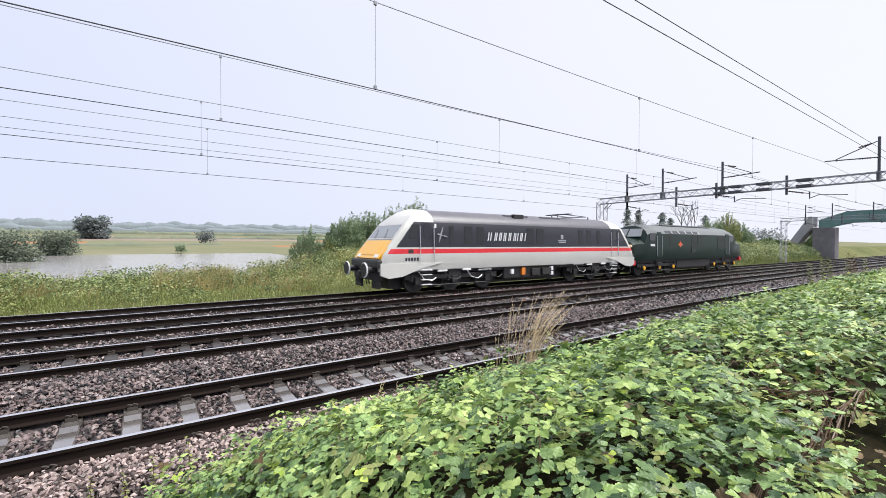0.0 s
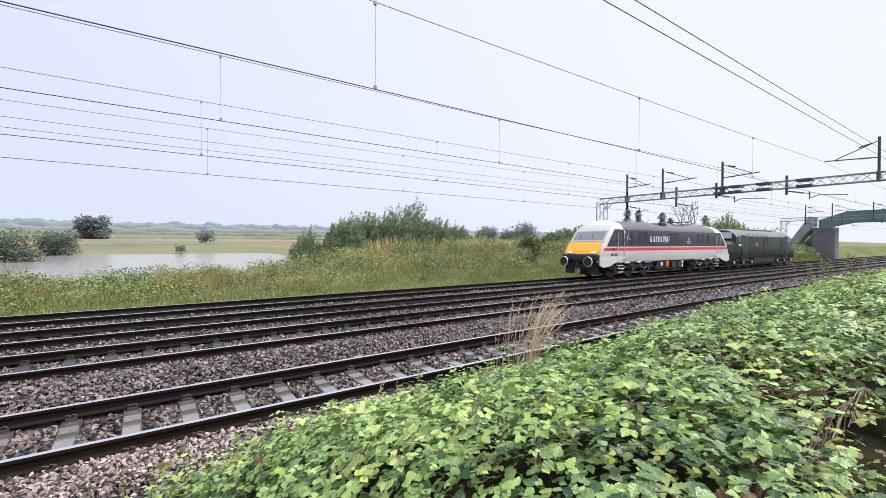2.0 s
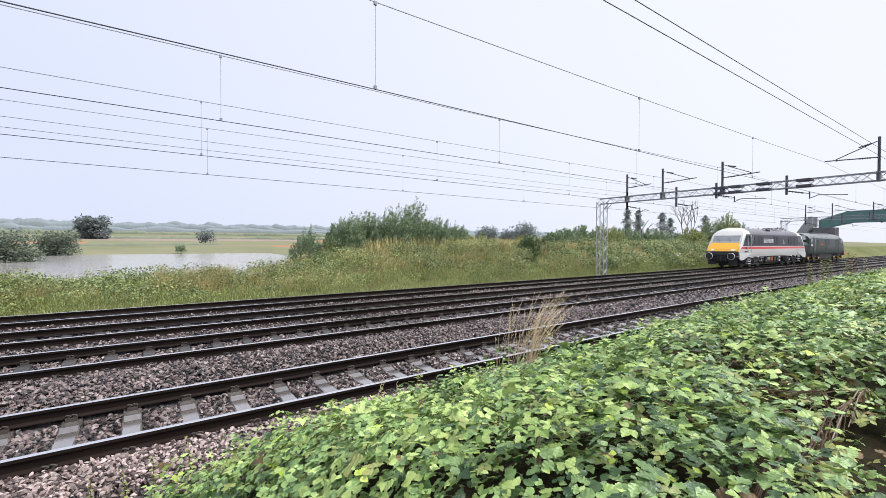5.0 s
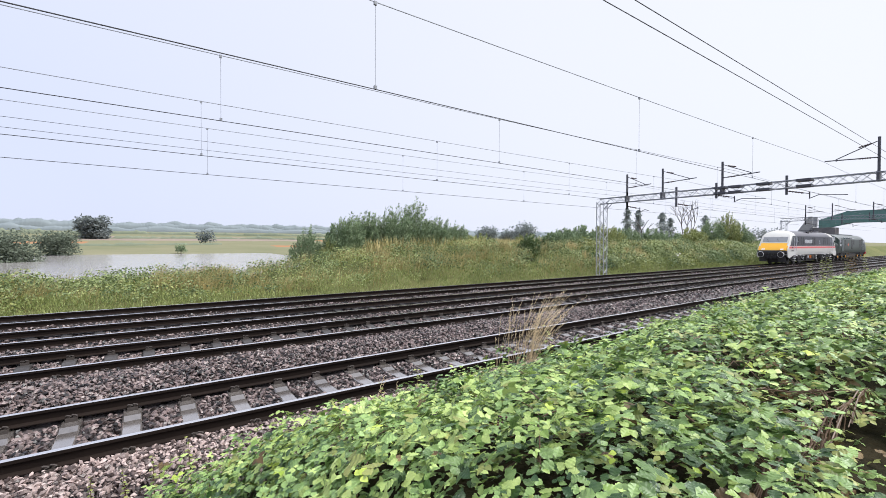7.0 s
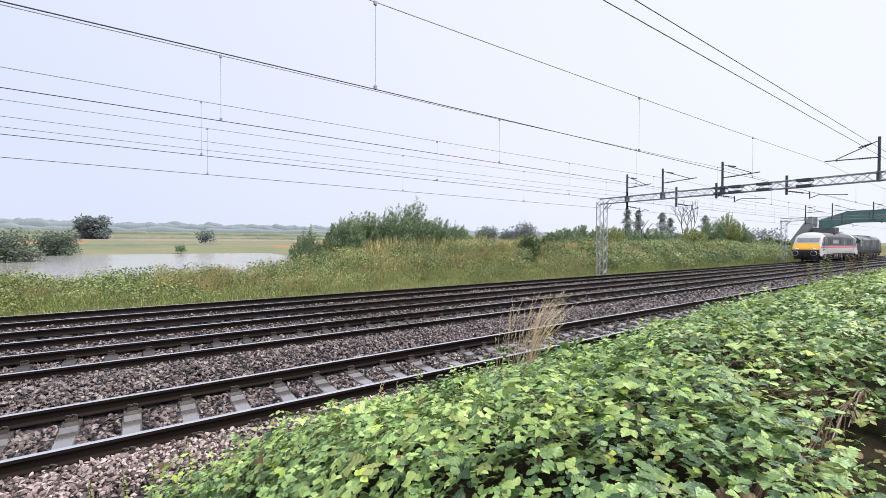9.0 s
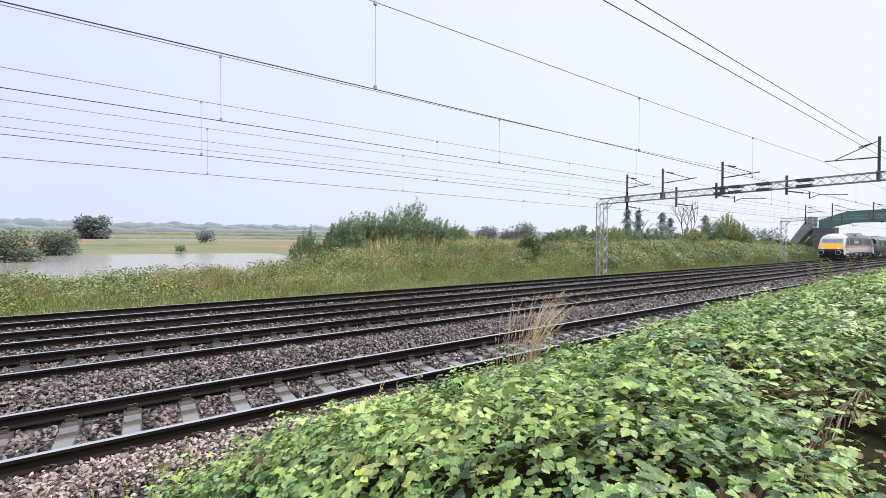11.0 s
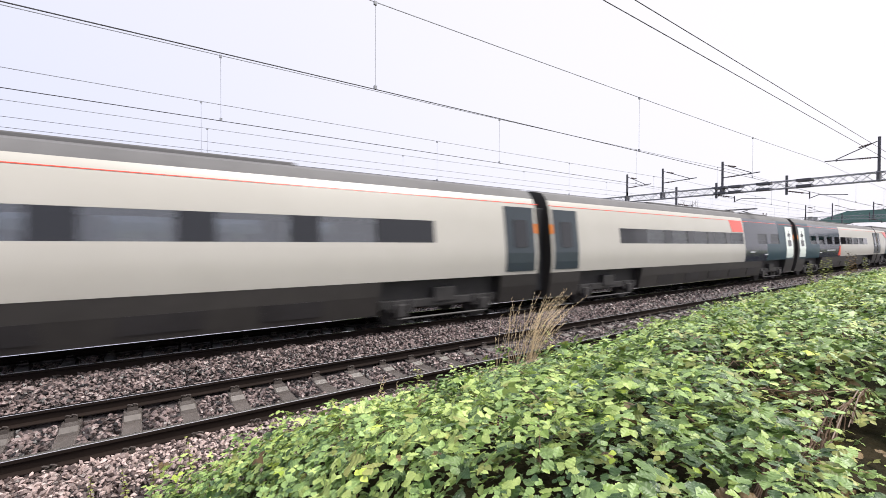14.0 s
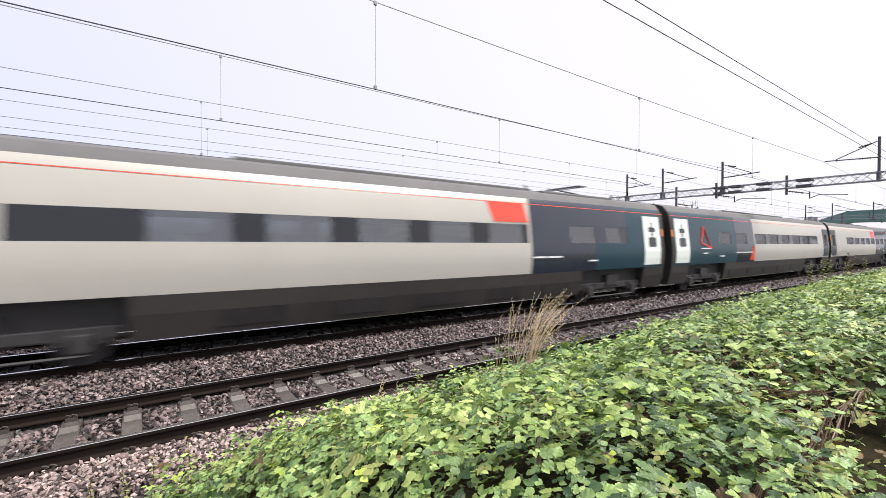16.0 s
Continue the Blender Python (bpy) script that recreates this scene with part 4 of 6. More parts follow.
def electric_locomotive():
    t = thing("electric_locomotive", "cream and charcoal electric locomotive with red stripe and yellow nose", "locomotive")
    L = IC_L

    def st(off, end):
        def f(y, z, s):
            x = ic_front(z) + off
            w = 0.94 if off == 0 else 1.0
            return (x if end == 0 else L - x, s * y * w, z)
        return f
    stations = [st(0, 0), st(0.14, 0), st(0.32, 0), lambda y, z, s: (max(2.3, ic_front(z) + 0.6), s * y, z)]
    stations += [plain(x) for x in (3.4, 6.0, 9.0, 12.0, 14.3)]
    stations += [lambda y, z, s: (L - max(2.3, ic_front(z) + 0.6), s * y, z), st(0.32, 1), st(0.14, 1), st(0, 1)]

    def slot(x, z):
        e = min(x, L - x)
        f = ic_front(z)
        if z > 3.06:
            return 0 if e < 2.45 else 4
        if z > 1.97:
            return 0 if e < f + 0.27 else 1
        if 1.70 < z < 1.90 and e > f + 0.2:
            return 2
        return 0

    def cap(z):
        return 3 if 1.30 < z < 2.1 else 0
    bm = bmesh.new()
    shell(bm, IC_LEVELS, stations, slot, cap, cap)
    body = part("body", bm, [M["ic_cream"], M["ic_dark"], M["ic_red"], M["ic_yellow"], M["ic_roof"]], t, smooth=50)
    bv = body.modifiers.new("bevel", "BEVEL")
    bv.width, bv.segments, bv.limit_method, bv.angle_limit = 0.05, 2, "ANGLE", radians(38)
    for e in (0, 1):
        def X(x):
            return x if e == 0 else L - x
        sg = 1 if e == 0 else -1

        def face_panel(name, y0, y1, z0, z1, m, proud, label=""):
            bm = bmesh.new()
            o = []
            for d in (-proud, 0.03):
                o.append([bm.verts.new((X(ic_front(z) + d), y, z)) for y, z in ((y0, z0), (y1, z0), (y1, z1), (y0, z1))])
            bm.faces.new(o[0])
            bm.faces.new(o[1][::-1])
            for i in range(4):
                bm.faces.new((o[0][i], o[0][(i + 1) % 4], o[1][(i + 1) % 4], o[1][i]))
            return part(name, bm, m, t, label)
        face_panel("yellow_panel", -1.16, 1.16, 1.52, 2.26, M["ic_yellow"], 0.012, "yellow warning panel")
        face_panel("windscreen_frame", -1.17, 1.17, 2.30, 2.98, M["ic_cream"], 0.02)
        face_panel("windscreen", -1.08, 1.08, 2.38, 2.92, M["screen_sheen"], 0.03, "wide sloping windscreen")
        face_panel("nose_hatch", -0.72, 0.72, 1.66, 2.14, M["ic_yellow"], 0.028)
        for y in (-0.82, 0.82):
            face_panel("headlight", y - 0.14, y + 0.14, 1.56, 1.68, M["white_paint"], 0.035)
        for y in (-0.45, 0.45):
            bm = bmesh.new()
            tube(bm, (X(ic_front(2.36) - 0.05), y, 2.36), (X(ic_front(2.75) - 0.05), y + 0.3, 2.75), 0.012, 4)
            part("wiper", bm, M["under"], t)
        bm = bmesh.new()
        a, b = sorted((X(-0.40), X(-0.1)))
        box(bm, a, b, -1.30, 1.30, 1.10, 1.48, bevel=0.08)
        part("bumper", bm, M["under_grey"], t)
        bm = bmesh.new()
        box(bm, *sorted((X(-0.3), X(0.0))), -1.15, 1.15, 0.62, 1.10, bevel=0.03)
        part("buffer_beam", bm, M["under"], t)
        for y in (-0.88, 0.88):
            bm = bmesh.new()
            tube(bm, (X(-0.3), y, 1.06), (X(-0.72), y, 1.06), 0.13, 12)
            tube(bm, (X(-0.72), y, 1.06), (X(-0.79), y, 1.06), 0.29, 20, 0.27)
            bf = part("buffer", bm, M["under"], t)
            bm = bmesh.new()
            for i in range(20):
                p, q = i * math.pi / 10, (i + 1) * math.pi / 10
                tube(bm, (X(-0.75), y + 0.275 * math.cos(p), 1.06 + 0.275 * math.sin(p)), (X(-0.75), y + 0.275 * math.cos(q), 1.06 + 0.275 * math.sin(q)), 0.034, 5)
            part("white_rim", bm, M["white_paint"], bf, "white painted rim")
        bm = bmesh.new()
        tube(bm, (X(-0.3), 0, 0.95), (X(-0.62), 0, 0.95), 0.06, 8)
        tube(bm, (X(-0.6), 0, 0.98), (X(-0.6), 0, 0.55), 0.045, 8)
        part("coupling", bm, M["under_grey"], t)
        for y in (-0.6, -0.35, 0.3, 0.55):
            bm = bmesh.new()
            tube(bm, (X(-0.34), y, 0.98), (X(-0.44), y, 0.66), 0.028, 6)
            tube(bm, (X(-0.44), y, 0.66), (X(-0.36), y + 0.08, 0.46), 0.028, 6)
            part("hose", bm, M["under"], t)
        for y0, y1 in ((-1.15, -0.5), (0.5, 1.15)):
            bm = bmesh.new()
            box(bm, *sorted((X(-0.25), X(-0.15))), y0, y1, 0.28, 0.66, bevel=0.02)
            part("plough", bm, M["under"], t)
        # cream valance that drops below the cab
        for s in (-1, 1):
            bm = bmesh.new()
            pr = [(-0.27, 1.30), (2.7, 1.30), (2.3, 1.20), (1.75, 1.10), (0.72, 0.76), (0.1, 0.70), (-0.27, 0.84)]
            ins = [bm.verts.new((X(a), s * 1.30, b)) for a, b in pr]
            ous = [bm.verts.new((X(a), s * 1.366, b)) for a, b in pr]
            bm.faces.new(ins)
            bm.faces.new(ous[::-1])
            for i in range(len(pr)):
                bm.faces.new((ins[i], ins[(i + 1) % len(pr)], ous[(i + 1) % len(pr)], ous[i]))
            part("valance", bm, M["ic_cream"], t)
        side = (1.365, 1.31, 1.965, 3.04)
        bm = bmesh.new()
        side_panel(bm, *sorted((X(0.98), X(1.40))), 2.33, 2.93, *side, slant=0.33 * sg, proud=0.006, r=0.06)
        part("cab_side_window", bm, M["glass_dark"], t)
        bm = bmesh.new()
        side_panel(bm, *sorted((X(1.66), X(2.18))), 1.975, 3.0, *side, proud=0.004, r=0.03)
        d = part("cab_door", bm, M["ic_dark"], t)
        bm = bmesh.new()
        side_panel(bm, *sorted((X(1.75), X(2.09))), 2.36, 2.92, *side, proud=0.010, r=0.05)
        part("window", bm, M["glass_dark"], d)
        for x in (1.57, 2.27):
            bm = bmesh.new()
            tube(bm, (X(x), -1.415, 1.36), (X(x), -1.375, 2.85), 0.017, 6)
            part("handrail", bm, M["chrome"], t)
        bm = bmesh.new()
        for k in range(4):
            box(bm, *sorted((X(1.68), X(2.18))), -1.38, -1.2, 0.36 + k * 0.21, 0.39 + k * 0.21)
        part("cab_steps", bm, M["white_paint"], t)
    # side grilles, each a recessed dark plate with louvres
    side = (1.365, 1.31, 1.965, 3.04)
    for a, w in ((3.10, 0.27), (3.97, 0.45), (4.70, 0.43), (7.98, 0.56), (8.72, 0.57), (12.2, 0.42), (12.94, 0.44), (13.9, 0.35)):
        bm = bmesh.new()
        side_panel(bm, a, a + w, 2.12, 2.92, *side, proud=0.006)
        g = part("grille", bm, M["under"], t)
        bm = bmesh.new()
        for k in range(8):
            z = 2.15 + k * 0.095
            side_panel(bm, a + 0.02, a + w - 0.02, z, z + 0.05, *side, proud=0.016)
        part("louvre", bm, M["ic_dark"], g)
    bm = bmesh.new()
    side_panel(bm, 2.32, 2.42, 2.80, 2.98, *side, proud=0.012)
    part("small_plate", bm, M["white_paint"], t)
    # white wordmark as slanted bars, bird shape and a cast crest plate
    widths = (0.10, 0.31, 0.24, 0.24, 0.28, 0.28, 0.10, 0.25, 0.28)
    x = 5.34
    for w in widths:
        bm = bmesh.new()
        side_panel(bm, x, x + 0.052, 2.26, 2.66, *side, slant=0.24, proud=0.012)
        if w > 0.12:
            side_panel(bm, x + w - 0.045, x + w, 2.26, 2.66, *side, slant=0.24, proud=0.012)
        part("lettering", bm, M["lettering"], t)
        x += w + 0.055
    bm = bmesh.new()
    for a, b in (((2.46, 2.54), (2.86, 2.46)), ((2.64, 2.5), (2.76, 2.86)), ((2.64, 2.5), (2.54, 2.14)), ((2.8, 2.47), (3.04, 2.40))):
        tube(bm, (a[0], -1.352, a[1]), (b[0], -1.352, b[1]), 0.042, 5, 0.010)
    part("emblem", bm, M["galv"], t, "pale swooping bird emblem")
    for z0, z1, a, b in ((2.38, 2.62, 10.65, 10.85), (2.26, 2.34, 10.42, 11.08), (2.17, 2.23, 10.46, 11.04)):
        bm = bmesh.new()
        side_panel(bm, a, b, z0, z1, *side, proud=0.012)
        part("plate", bm, M["steel_grey"], t)
    for i in range(5):
        bm = bmesh.new()
        side_panel(bm, 0.86 + i * 0.14, 0.95 + i * 0.14, 1.40, 1.54, 1.34, 1.365, 1.28, 1.70, proud=0.008)
        part("lettering", bm, M["ic_dark"], t)
    bm = bmesh.new()
    side_panel(bm, 1.0, 1.25, 1.72, 1.88, 1.365, 1.365, 1.70, 1.90, proud=0.006)
    part("small_plate", bm, M["under_grey"], t)
    # roof panels and gear
    for a, b in ((6.9, 8.6), (9.6, 11.2)):
        bm = bmesh.new()
        box(bm, a, b, -0.86, 0.86, 3.36, 3.60, bevel=0.05)
        part("roof_hatch", bm, M["ic_roof"], t)
    bm = bmesh.new()
    box(bm, 7.4, 8.1, -1.02, -0.7, 3.40, 3.62, bevel=0.02)
    part("roof_grille", bm, M["under"], t)
    bm = bmesh.new()
    for y in (-0.55, 0.55):
        tube(bm, (11.6, y, 3.62), (14.0, y * 0.9, 3.76), 0.03, 6)
        tube(bm, (14.0, y * 0.9, 3.76), (12.1, y * 0.8, 3.84), 0.025, 6)
    for x in (11.95, 12.2):
        tube(bm, (x, -0.85, 3.85), (x, 0.85, 3.85), 0.03, 6)
    part("pantograph", bm, M["dark_steel"], t, "folded pantograph")
    for xx in (10.9, 11.4, 14.2):
        bm = bmesh.new()
        insul(bm, (xx, -0.5, 3.48), (xx, -0.5, 3.76))
        part("insulator", bm, M["insulator"], t)
    # underframe
    bm = bmesh.new()
    box(bm, 6.6, 10.4, -1.15, 1.15, 0.38, 1.0, bevel=0.06)
    box(bm, 0.3, L - 0.3, -1.1, 1.1, 0.85, 1.1)
    box(bm, 0.5, L - 0.5, -0.6, 0.6, 0.2, 0.86)
    part("underframe", bm, M["under"], t)
    for a, w, z, h, m in ((7.0, 0.2, 0.62, 0.24, "white_paint"), (7.75, 0.26, 0.55, 0.36, "orange"), (8.5, 0.6, 0.5, 0.35, "under_grey"), (9.3, 0.7, 0.5, 0.35, "under_grey"), (9.95, 0.2, 0.72, 0.2, "white_paint"), (9.95, 0.2, 0.46, 0.2, "white_paint")):
        bm = bmesh.new()
        box(bm, a, a + w, -1.26, -1.1, z, z + h, bevel=0.02)
        part("equipment_box", bm, M[m], t)
    for x in (3.55, L - 3.55):
        b = bogie(t, x, (-1.95, 0, 1.95), 0.52, WHEEL_54, pale=True)
        for dx, w, z, m in ((-2.2, 0.9, 0.98, "chrome"), (-1.0, 0.5, 0.93, "white_paint"), (0.35, 0.5, 0.95, "white_paint"), (1.3, 0.8, 0.9, "chrome")):
            bm = bmesh.new()
            box(bm, x + dx, x + dx + w, -1.30, -1.2, z - 0.03, z + 0.045, bevel=0.012)
            part("damper", bm, M[m], b)
        for dx, m in ((-1.7, "chrome"), (-0.35, "under_grey"), (0.9, "chrome"), (2.2, "under_grey")):
            bm = bmesh.new()
            pts = [(x + dx - 0.3, -1.29, 0.92), (x + dx - 0.05, -1.31, 0.62), (x + dx + 0.35, -1.31, 0.52), (x + dx + 0.6, -1.29, 0.66)]
            for p, q in zip(pts, pts[1:]):
                tube(bm, p, q, 0.02, 6)
            part("pipe", bm, M[m], b)
    return t


# ---- diesel locomotive ----
def diesel_locomotive():
    t = thing("diesel_locomotive", "dark green bonneted diesel locomotive with grey roof and yellow nose panel", "locomotive")
    L = 17.1
    lv = [(1.30, 1.02), (1.345, 1.25), (1.35, 1.9), (1.333, 2.45), (1.32, 2.85), (1.12, 3.12), (0.78, 3.36), (0.36, 3.48), (0, 3.50)]

    def st(x, z_top, w, end, k=0.0):
        def f(y, z, s):
            zz = 1.02 + (z - 1.02) * (z_top - 1.02) / (3.50 - 1.02)
            xx = x + k * max(0, zz - 2.3)
            return (xx if not end else L - xx, s * y * w, zz)
        return f
    fr = [(0.0, 2.34, 0.80), (0.10, 2.44, 0.90), (0.45, 2.50, 0.95), (1.25, 2.56, 0.985)]
    stations = [st(x, z, w, 0) for x, z, w in fr] + [st(1.30, 3.38, 0.99, 0, 0.55), st(2.2, 3.50, 1.0, 0), st(3.3, 3.5, 1.0, 0), st(8.5, 3.5, 1, 0)]
    stations += [st(3.3, 3.5, 1.0, 1), st(2.2, 3.50, 1.0, 1), st(1.30, 3.38, 0.99, 1, 0.55)] + [st(x, z, w, 1) for x, z, w in fr[::-1]]

    def slot(x, z):
        return 1 if z > 2.93 and 1.9 < x < L - 1.9 else 0
    bm = bmesh.new()
    shell(bm, lv, stations, slot)
    b = part("body", bm, [M["br_green"], M["br_roof"]], t, smooth=28)
    bv = b.modifiers.new("bevel", "BEVEL")
    bv.width, bv.segments, bv.limit_method, bv.angle_limit = 0.05, 2, "ANGLE", radians(35)
    side = (1.35, 1.32, 1.9, 2.85)
    for e in (0, 1):
        def X(x):
            return x if e == 0 else L - x
        bm = bmesh.new()
        box(bm, *sorted((X(-0.02), X(0.03))), -0.95, 0.95, 1.25, 1.85, bevel=0.01)
        part("nose_panel", bm, M["ic_yellow"], t, "yellow nose panel")
        for y0, y1 in ((-1.0, -0.06), (0.06, 1.0)):
            bm = bmesh.new()
            o = []
            for d in (-0.09, 0.05):
                o.append([bm.verts.new((X(1.25 + 0.76 * (z - 2.56) + d), y, z)) for y, z in ((y0, 2.64), (y1, 2.64), (y1 * 0.88, 3.18), (y0 * 0.88, 3.18))])
            bm.faces.new(o[0])
            bm.faces.new(o[1][::-1])
            for i in range(4):
                bm.faces.new((o[0][i], o[0][(i + 1) % 4], o[1][(i + 1) % 4], o[1][i]))
            part("windscreen", bm, M["screen_sheen"], t)
        bm = bmesh.new()
        side_panel(bm, *sorted((X(1.85), X(2.55))), 2.36, 2.86, *side, proud=0.012, r=0.06)
        part("cab_side_window", bm, M["glass_dark"], t)
        bm = bmesh.new()
        side_panel(bm, *sorted((X(2.80), X(3.35))), 1.25, 2.95, *side, proud=0.01, r=0.04)
        part("cab_door", bm, M["br_green"], t)
        bm = bmesh.new()
        for k in range(4):
            box(bm, *sorted((X(2.80), X(3.35))), -1.38, -1.22, 0.40 + k * 0.22, 0.43 + k * 0.22)
        part("cab_steps", bm, M["under_grey"], t)
        for x in (2.74, 3.42):
            bm = bmesh.new()
            tube(bm, (X(x), -1.40, 1.3), (X(x), -1.37, 2.7), 0.015, 5)
            part("handrail", bm, M["chrome"], t)
        bm = bmesh.new()
        box(bm, *sorted((X(0.02), X(0.3))), -1.25, 1.25, 0.72, 1.05, bevel=0.03)
        part("buffer_beam", bm, M["ic_red"], t, "red buffer beam")
        for y in (-0.88, 0.88):
            bm = bmesh.new()
            tube(bm, (X(0.05), y, 1.0), (X(-0.35), y, 1.0), 0.12, 10)
            tube(bm, (X(-0.35), y, 1.0), (X(-0.42), y, 1.0), 0.25, 16)
            part("buffer", bm, M["under"], t)
        for y in (-1.05, 1.05):
            bm = bmesh.new()
            tube(bm, (X(0.12), y, 2.0), (X(-0.02), y, 2.0), 0.09, 12)
            part("marker_light", bm, M["white_paint"], t)
    for i in range(5):
        bm = bmesh.new()
        side_panel(bm, 4.0 + i * 1.02, 4.86 + i * 1.02, 2.89, 3.07, 1.32, 1.12, 2.85, 3.12, proud=0.014)
        part("roof_window", bm, M["glass_dark"], t)
        bm = bmesh.new()
        side_panel(bm, 4.89 + i * 1.02, 4.99 + i * 1.02, 2.87, 3.09, 1.32, 1.12, 2.85, 3.12, proud=0.016)
        part("roof_rib", bm, M["galv"], t)
    for a, w, z0, z1 in ((4.4, 0.6, 2.0, 2.7), (7.7, 0.75, 2.1, 2.75), (8.7, 0.75, 2.1, 2.75), (7.7, 0.75, 1.5, 2.0), (12.2, 1.5, 1.7, 2.75)):
        bm = bmesh.new()
        side_panel(bm, a, a + w, z0, z1, *side, proud=0.008)
        g = part("grille", bm, M["under"], t)
        bm = bmesh.new()
        n = int((z1 - z0) / 0.09)
        for k in range(n):
            side_panel(bm, a + 0.02, a + w - 0.02, z0 + 0.02 + k * 0.09, z0 + 0.065 + k * 0.09, *side, proud=0.016)
        part("louvre", bm, M["br_green"], g)
    bm = bmesh.new()
    box(bm, 5.0, 12.5, -0.55, 0.55, 3.44, 3.56, bevel=0.04)
    part("roof_panel", bm, M["br_roof"], t)
    bm = bmesh.new()
    disc_y(bm, 6.0, -1.366, -1.33, 2.1, 0.17, 16)
    for dx in (-0.26, 0.26):
        box(bm, 6.0 + dx - 0.10, 6.0 + dx + 0.10, -1.362, -1.33, 2.08, 2.13)
    cr = part("crest", bm, M["orange"], t, "small red and gold crest")
    bm = bmesh.new()
    disc_y(bm, 6.0, -1.374, -1.34, 2.1, 0.11, 14)
    box(bm, 5.96, 6.04, -1.372, -1.34, 2.2, 2.33)
    part("crest_shield", bm, M["ic_red"], cr)
    for i in range(4):
        bm = bmesh.new()
        side_panel(bm, 1.95 + i * 0.14, 2.05 + i * 0.14, 1.98, 2.14, *side, proud=0.014)
        part("lettering", bm, M["lettering"], t)
    bm = bmesh.new()
    box(bm, 5.9, 11.2, -1.15, 1.15, 0.36, 1.0, bevel=0.08)
    box(bm, 0.4, L - 0.4, -1.1, 1.1, 0.85, 1.1)
    box(bm, 0.5, L - 0.5, -0.6, 0.6, 0.2, 0.86)
    part("underframe", bm, M["under"], t)
    for x in (3.3, L - 3.3):
        b = bogie(t, x, (-1.95, 0, 1.95), 0.52, WHEEL_54, pale=True)
        for a in (-1.95, 0, 1.95):
            bm = bmesh.new()
            tube(bm, (x + a, -1.2, 0.52), (x + a, -1.27, 0.52), 0.13, 12)
            part("axle_cap", bm, M["ic_yellow"], b, "yellow axle box cap")
    return t


IC = electric_locomotive()
DIESEL = diesel_locomotive()
COACHES = [driving_car()]
for i, (mirror, navy, kw) in enumerate(((False, 10.55, {}), (True, 8.2, dict(roof_gear=True, red_top=True)), (False, 10.45, {}),
                                        (True, 8.6, dict(red_top=True)), (False, 9.4, dict(logo=True)), (True, 8.3, dict(roof_gear=True, red_top=True)))):
    COACHES.append(coach(i, mirror, navy, **kw))


# ---------------- footbridge ----------------
def prism(bm, pts, x0, x1, slot=0):
    """A plate whose outline (y, z) runs across the tracks, between two x."""
    a = [bm.verts.new((x0, y, z)) for y, z in pts]
    b = [bm.verts.new((x1, y, z)) for y, z in pts]
    bm.faces.new(a).material_index = slot
    bm.faces.new(b[::-1]).material_index = slot
    for i in range(len(pts)):
        j = (i + 1) % len(pts)
        bm.faces.new((a[i], b[i], b[j], a[j])).material_index = slot


def footbridge():
    t = thing("footbridge", "green steel footbridge with grey concrete stairs over the railway", "footbridge", at=(95, 0, 0))
    for x in (-1.1, 1.1):
        bm = bmesh.new()
        prism(bm, [(-4, 5.75), (17.6, 5.75), (19.5, 5.3), (21.6, 4.75), (21.6, 6.3), (18.2, 7.55), (-4, 7.55)], x - 0.06, x + 0.06)
        part("parapet", bm, M["bridge_haze_green"], t, "green steel parapet, its colour paled for haze")
        for k in range(13):
            bm = bmesh.new()
            y = -3 + k * 1.75
            box(bm, x - 0.11, x + 0.11, y - 0.05, y + 0.05, 5.76, 7.56)
            part("stiffener", bm, M["bridge_haze_green"], t)
        bm = bmesh.new()
        box(bm, x - 0.1, x + 0.1, -4, 18.2, 7.55, 7.63)
        part("handrail", bm, M["bridge_haze_green"], t)
    bm = bmesh.new()
    box(bm, -1.05, 1.05, -4, 18.0, 5.85, 6.05)
    part("deck", bm, M["bridge_dark"], t)
    bm = bmesh.new()
    box(bm, -1.25, 1.25, 19.5, 22.4, -0.5, 5.0, bevel=0.04)
    part("tower", bm, M["bridge_dark"], t, "weathered dark brick stair tower")
    for x in (-1.75, 1.05):
        bm = bmesh.new()
        prism(bm, [(22.3, 5.4), (22.3, 6.9), (22.8, 6.9), (25.6, 2.3), (25.6, 1.0), (25.0, 1.0)], x, x + 0.22)
        part("stair_parapet", bm, M["bridge_concrete"], t, "pale concrete stair parapet")
    for k in range(22):
        bm = bmesh.new()
        y, z = 25.5 - k * 0.145, 1.0 + k * 0.2
        box(bm, -1.5, 1.05, y - 0.16, y + 0.02, z - 0.3, z)
        part("step", bm, M["bridge_concrete"], t)
    bm = bmesh.new()
    box(bm, -1.25, 1.25, -2.6, 0.2, -0.5, 5.6, bevel=0.03)
    part("tower", bm, M["bridge_dark"], t, "weathered dark brick stair tower")


footbridge()


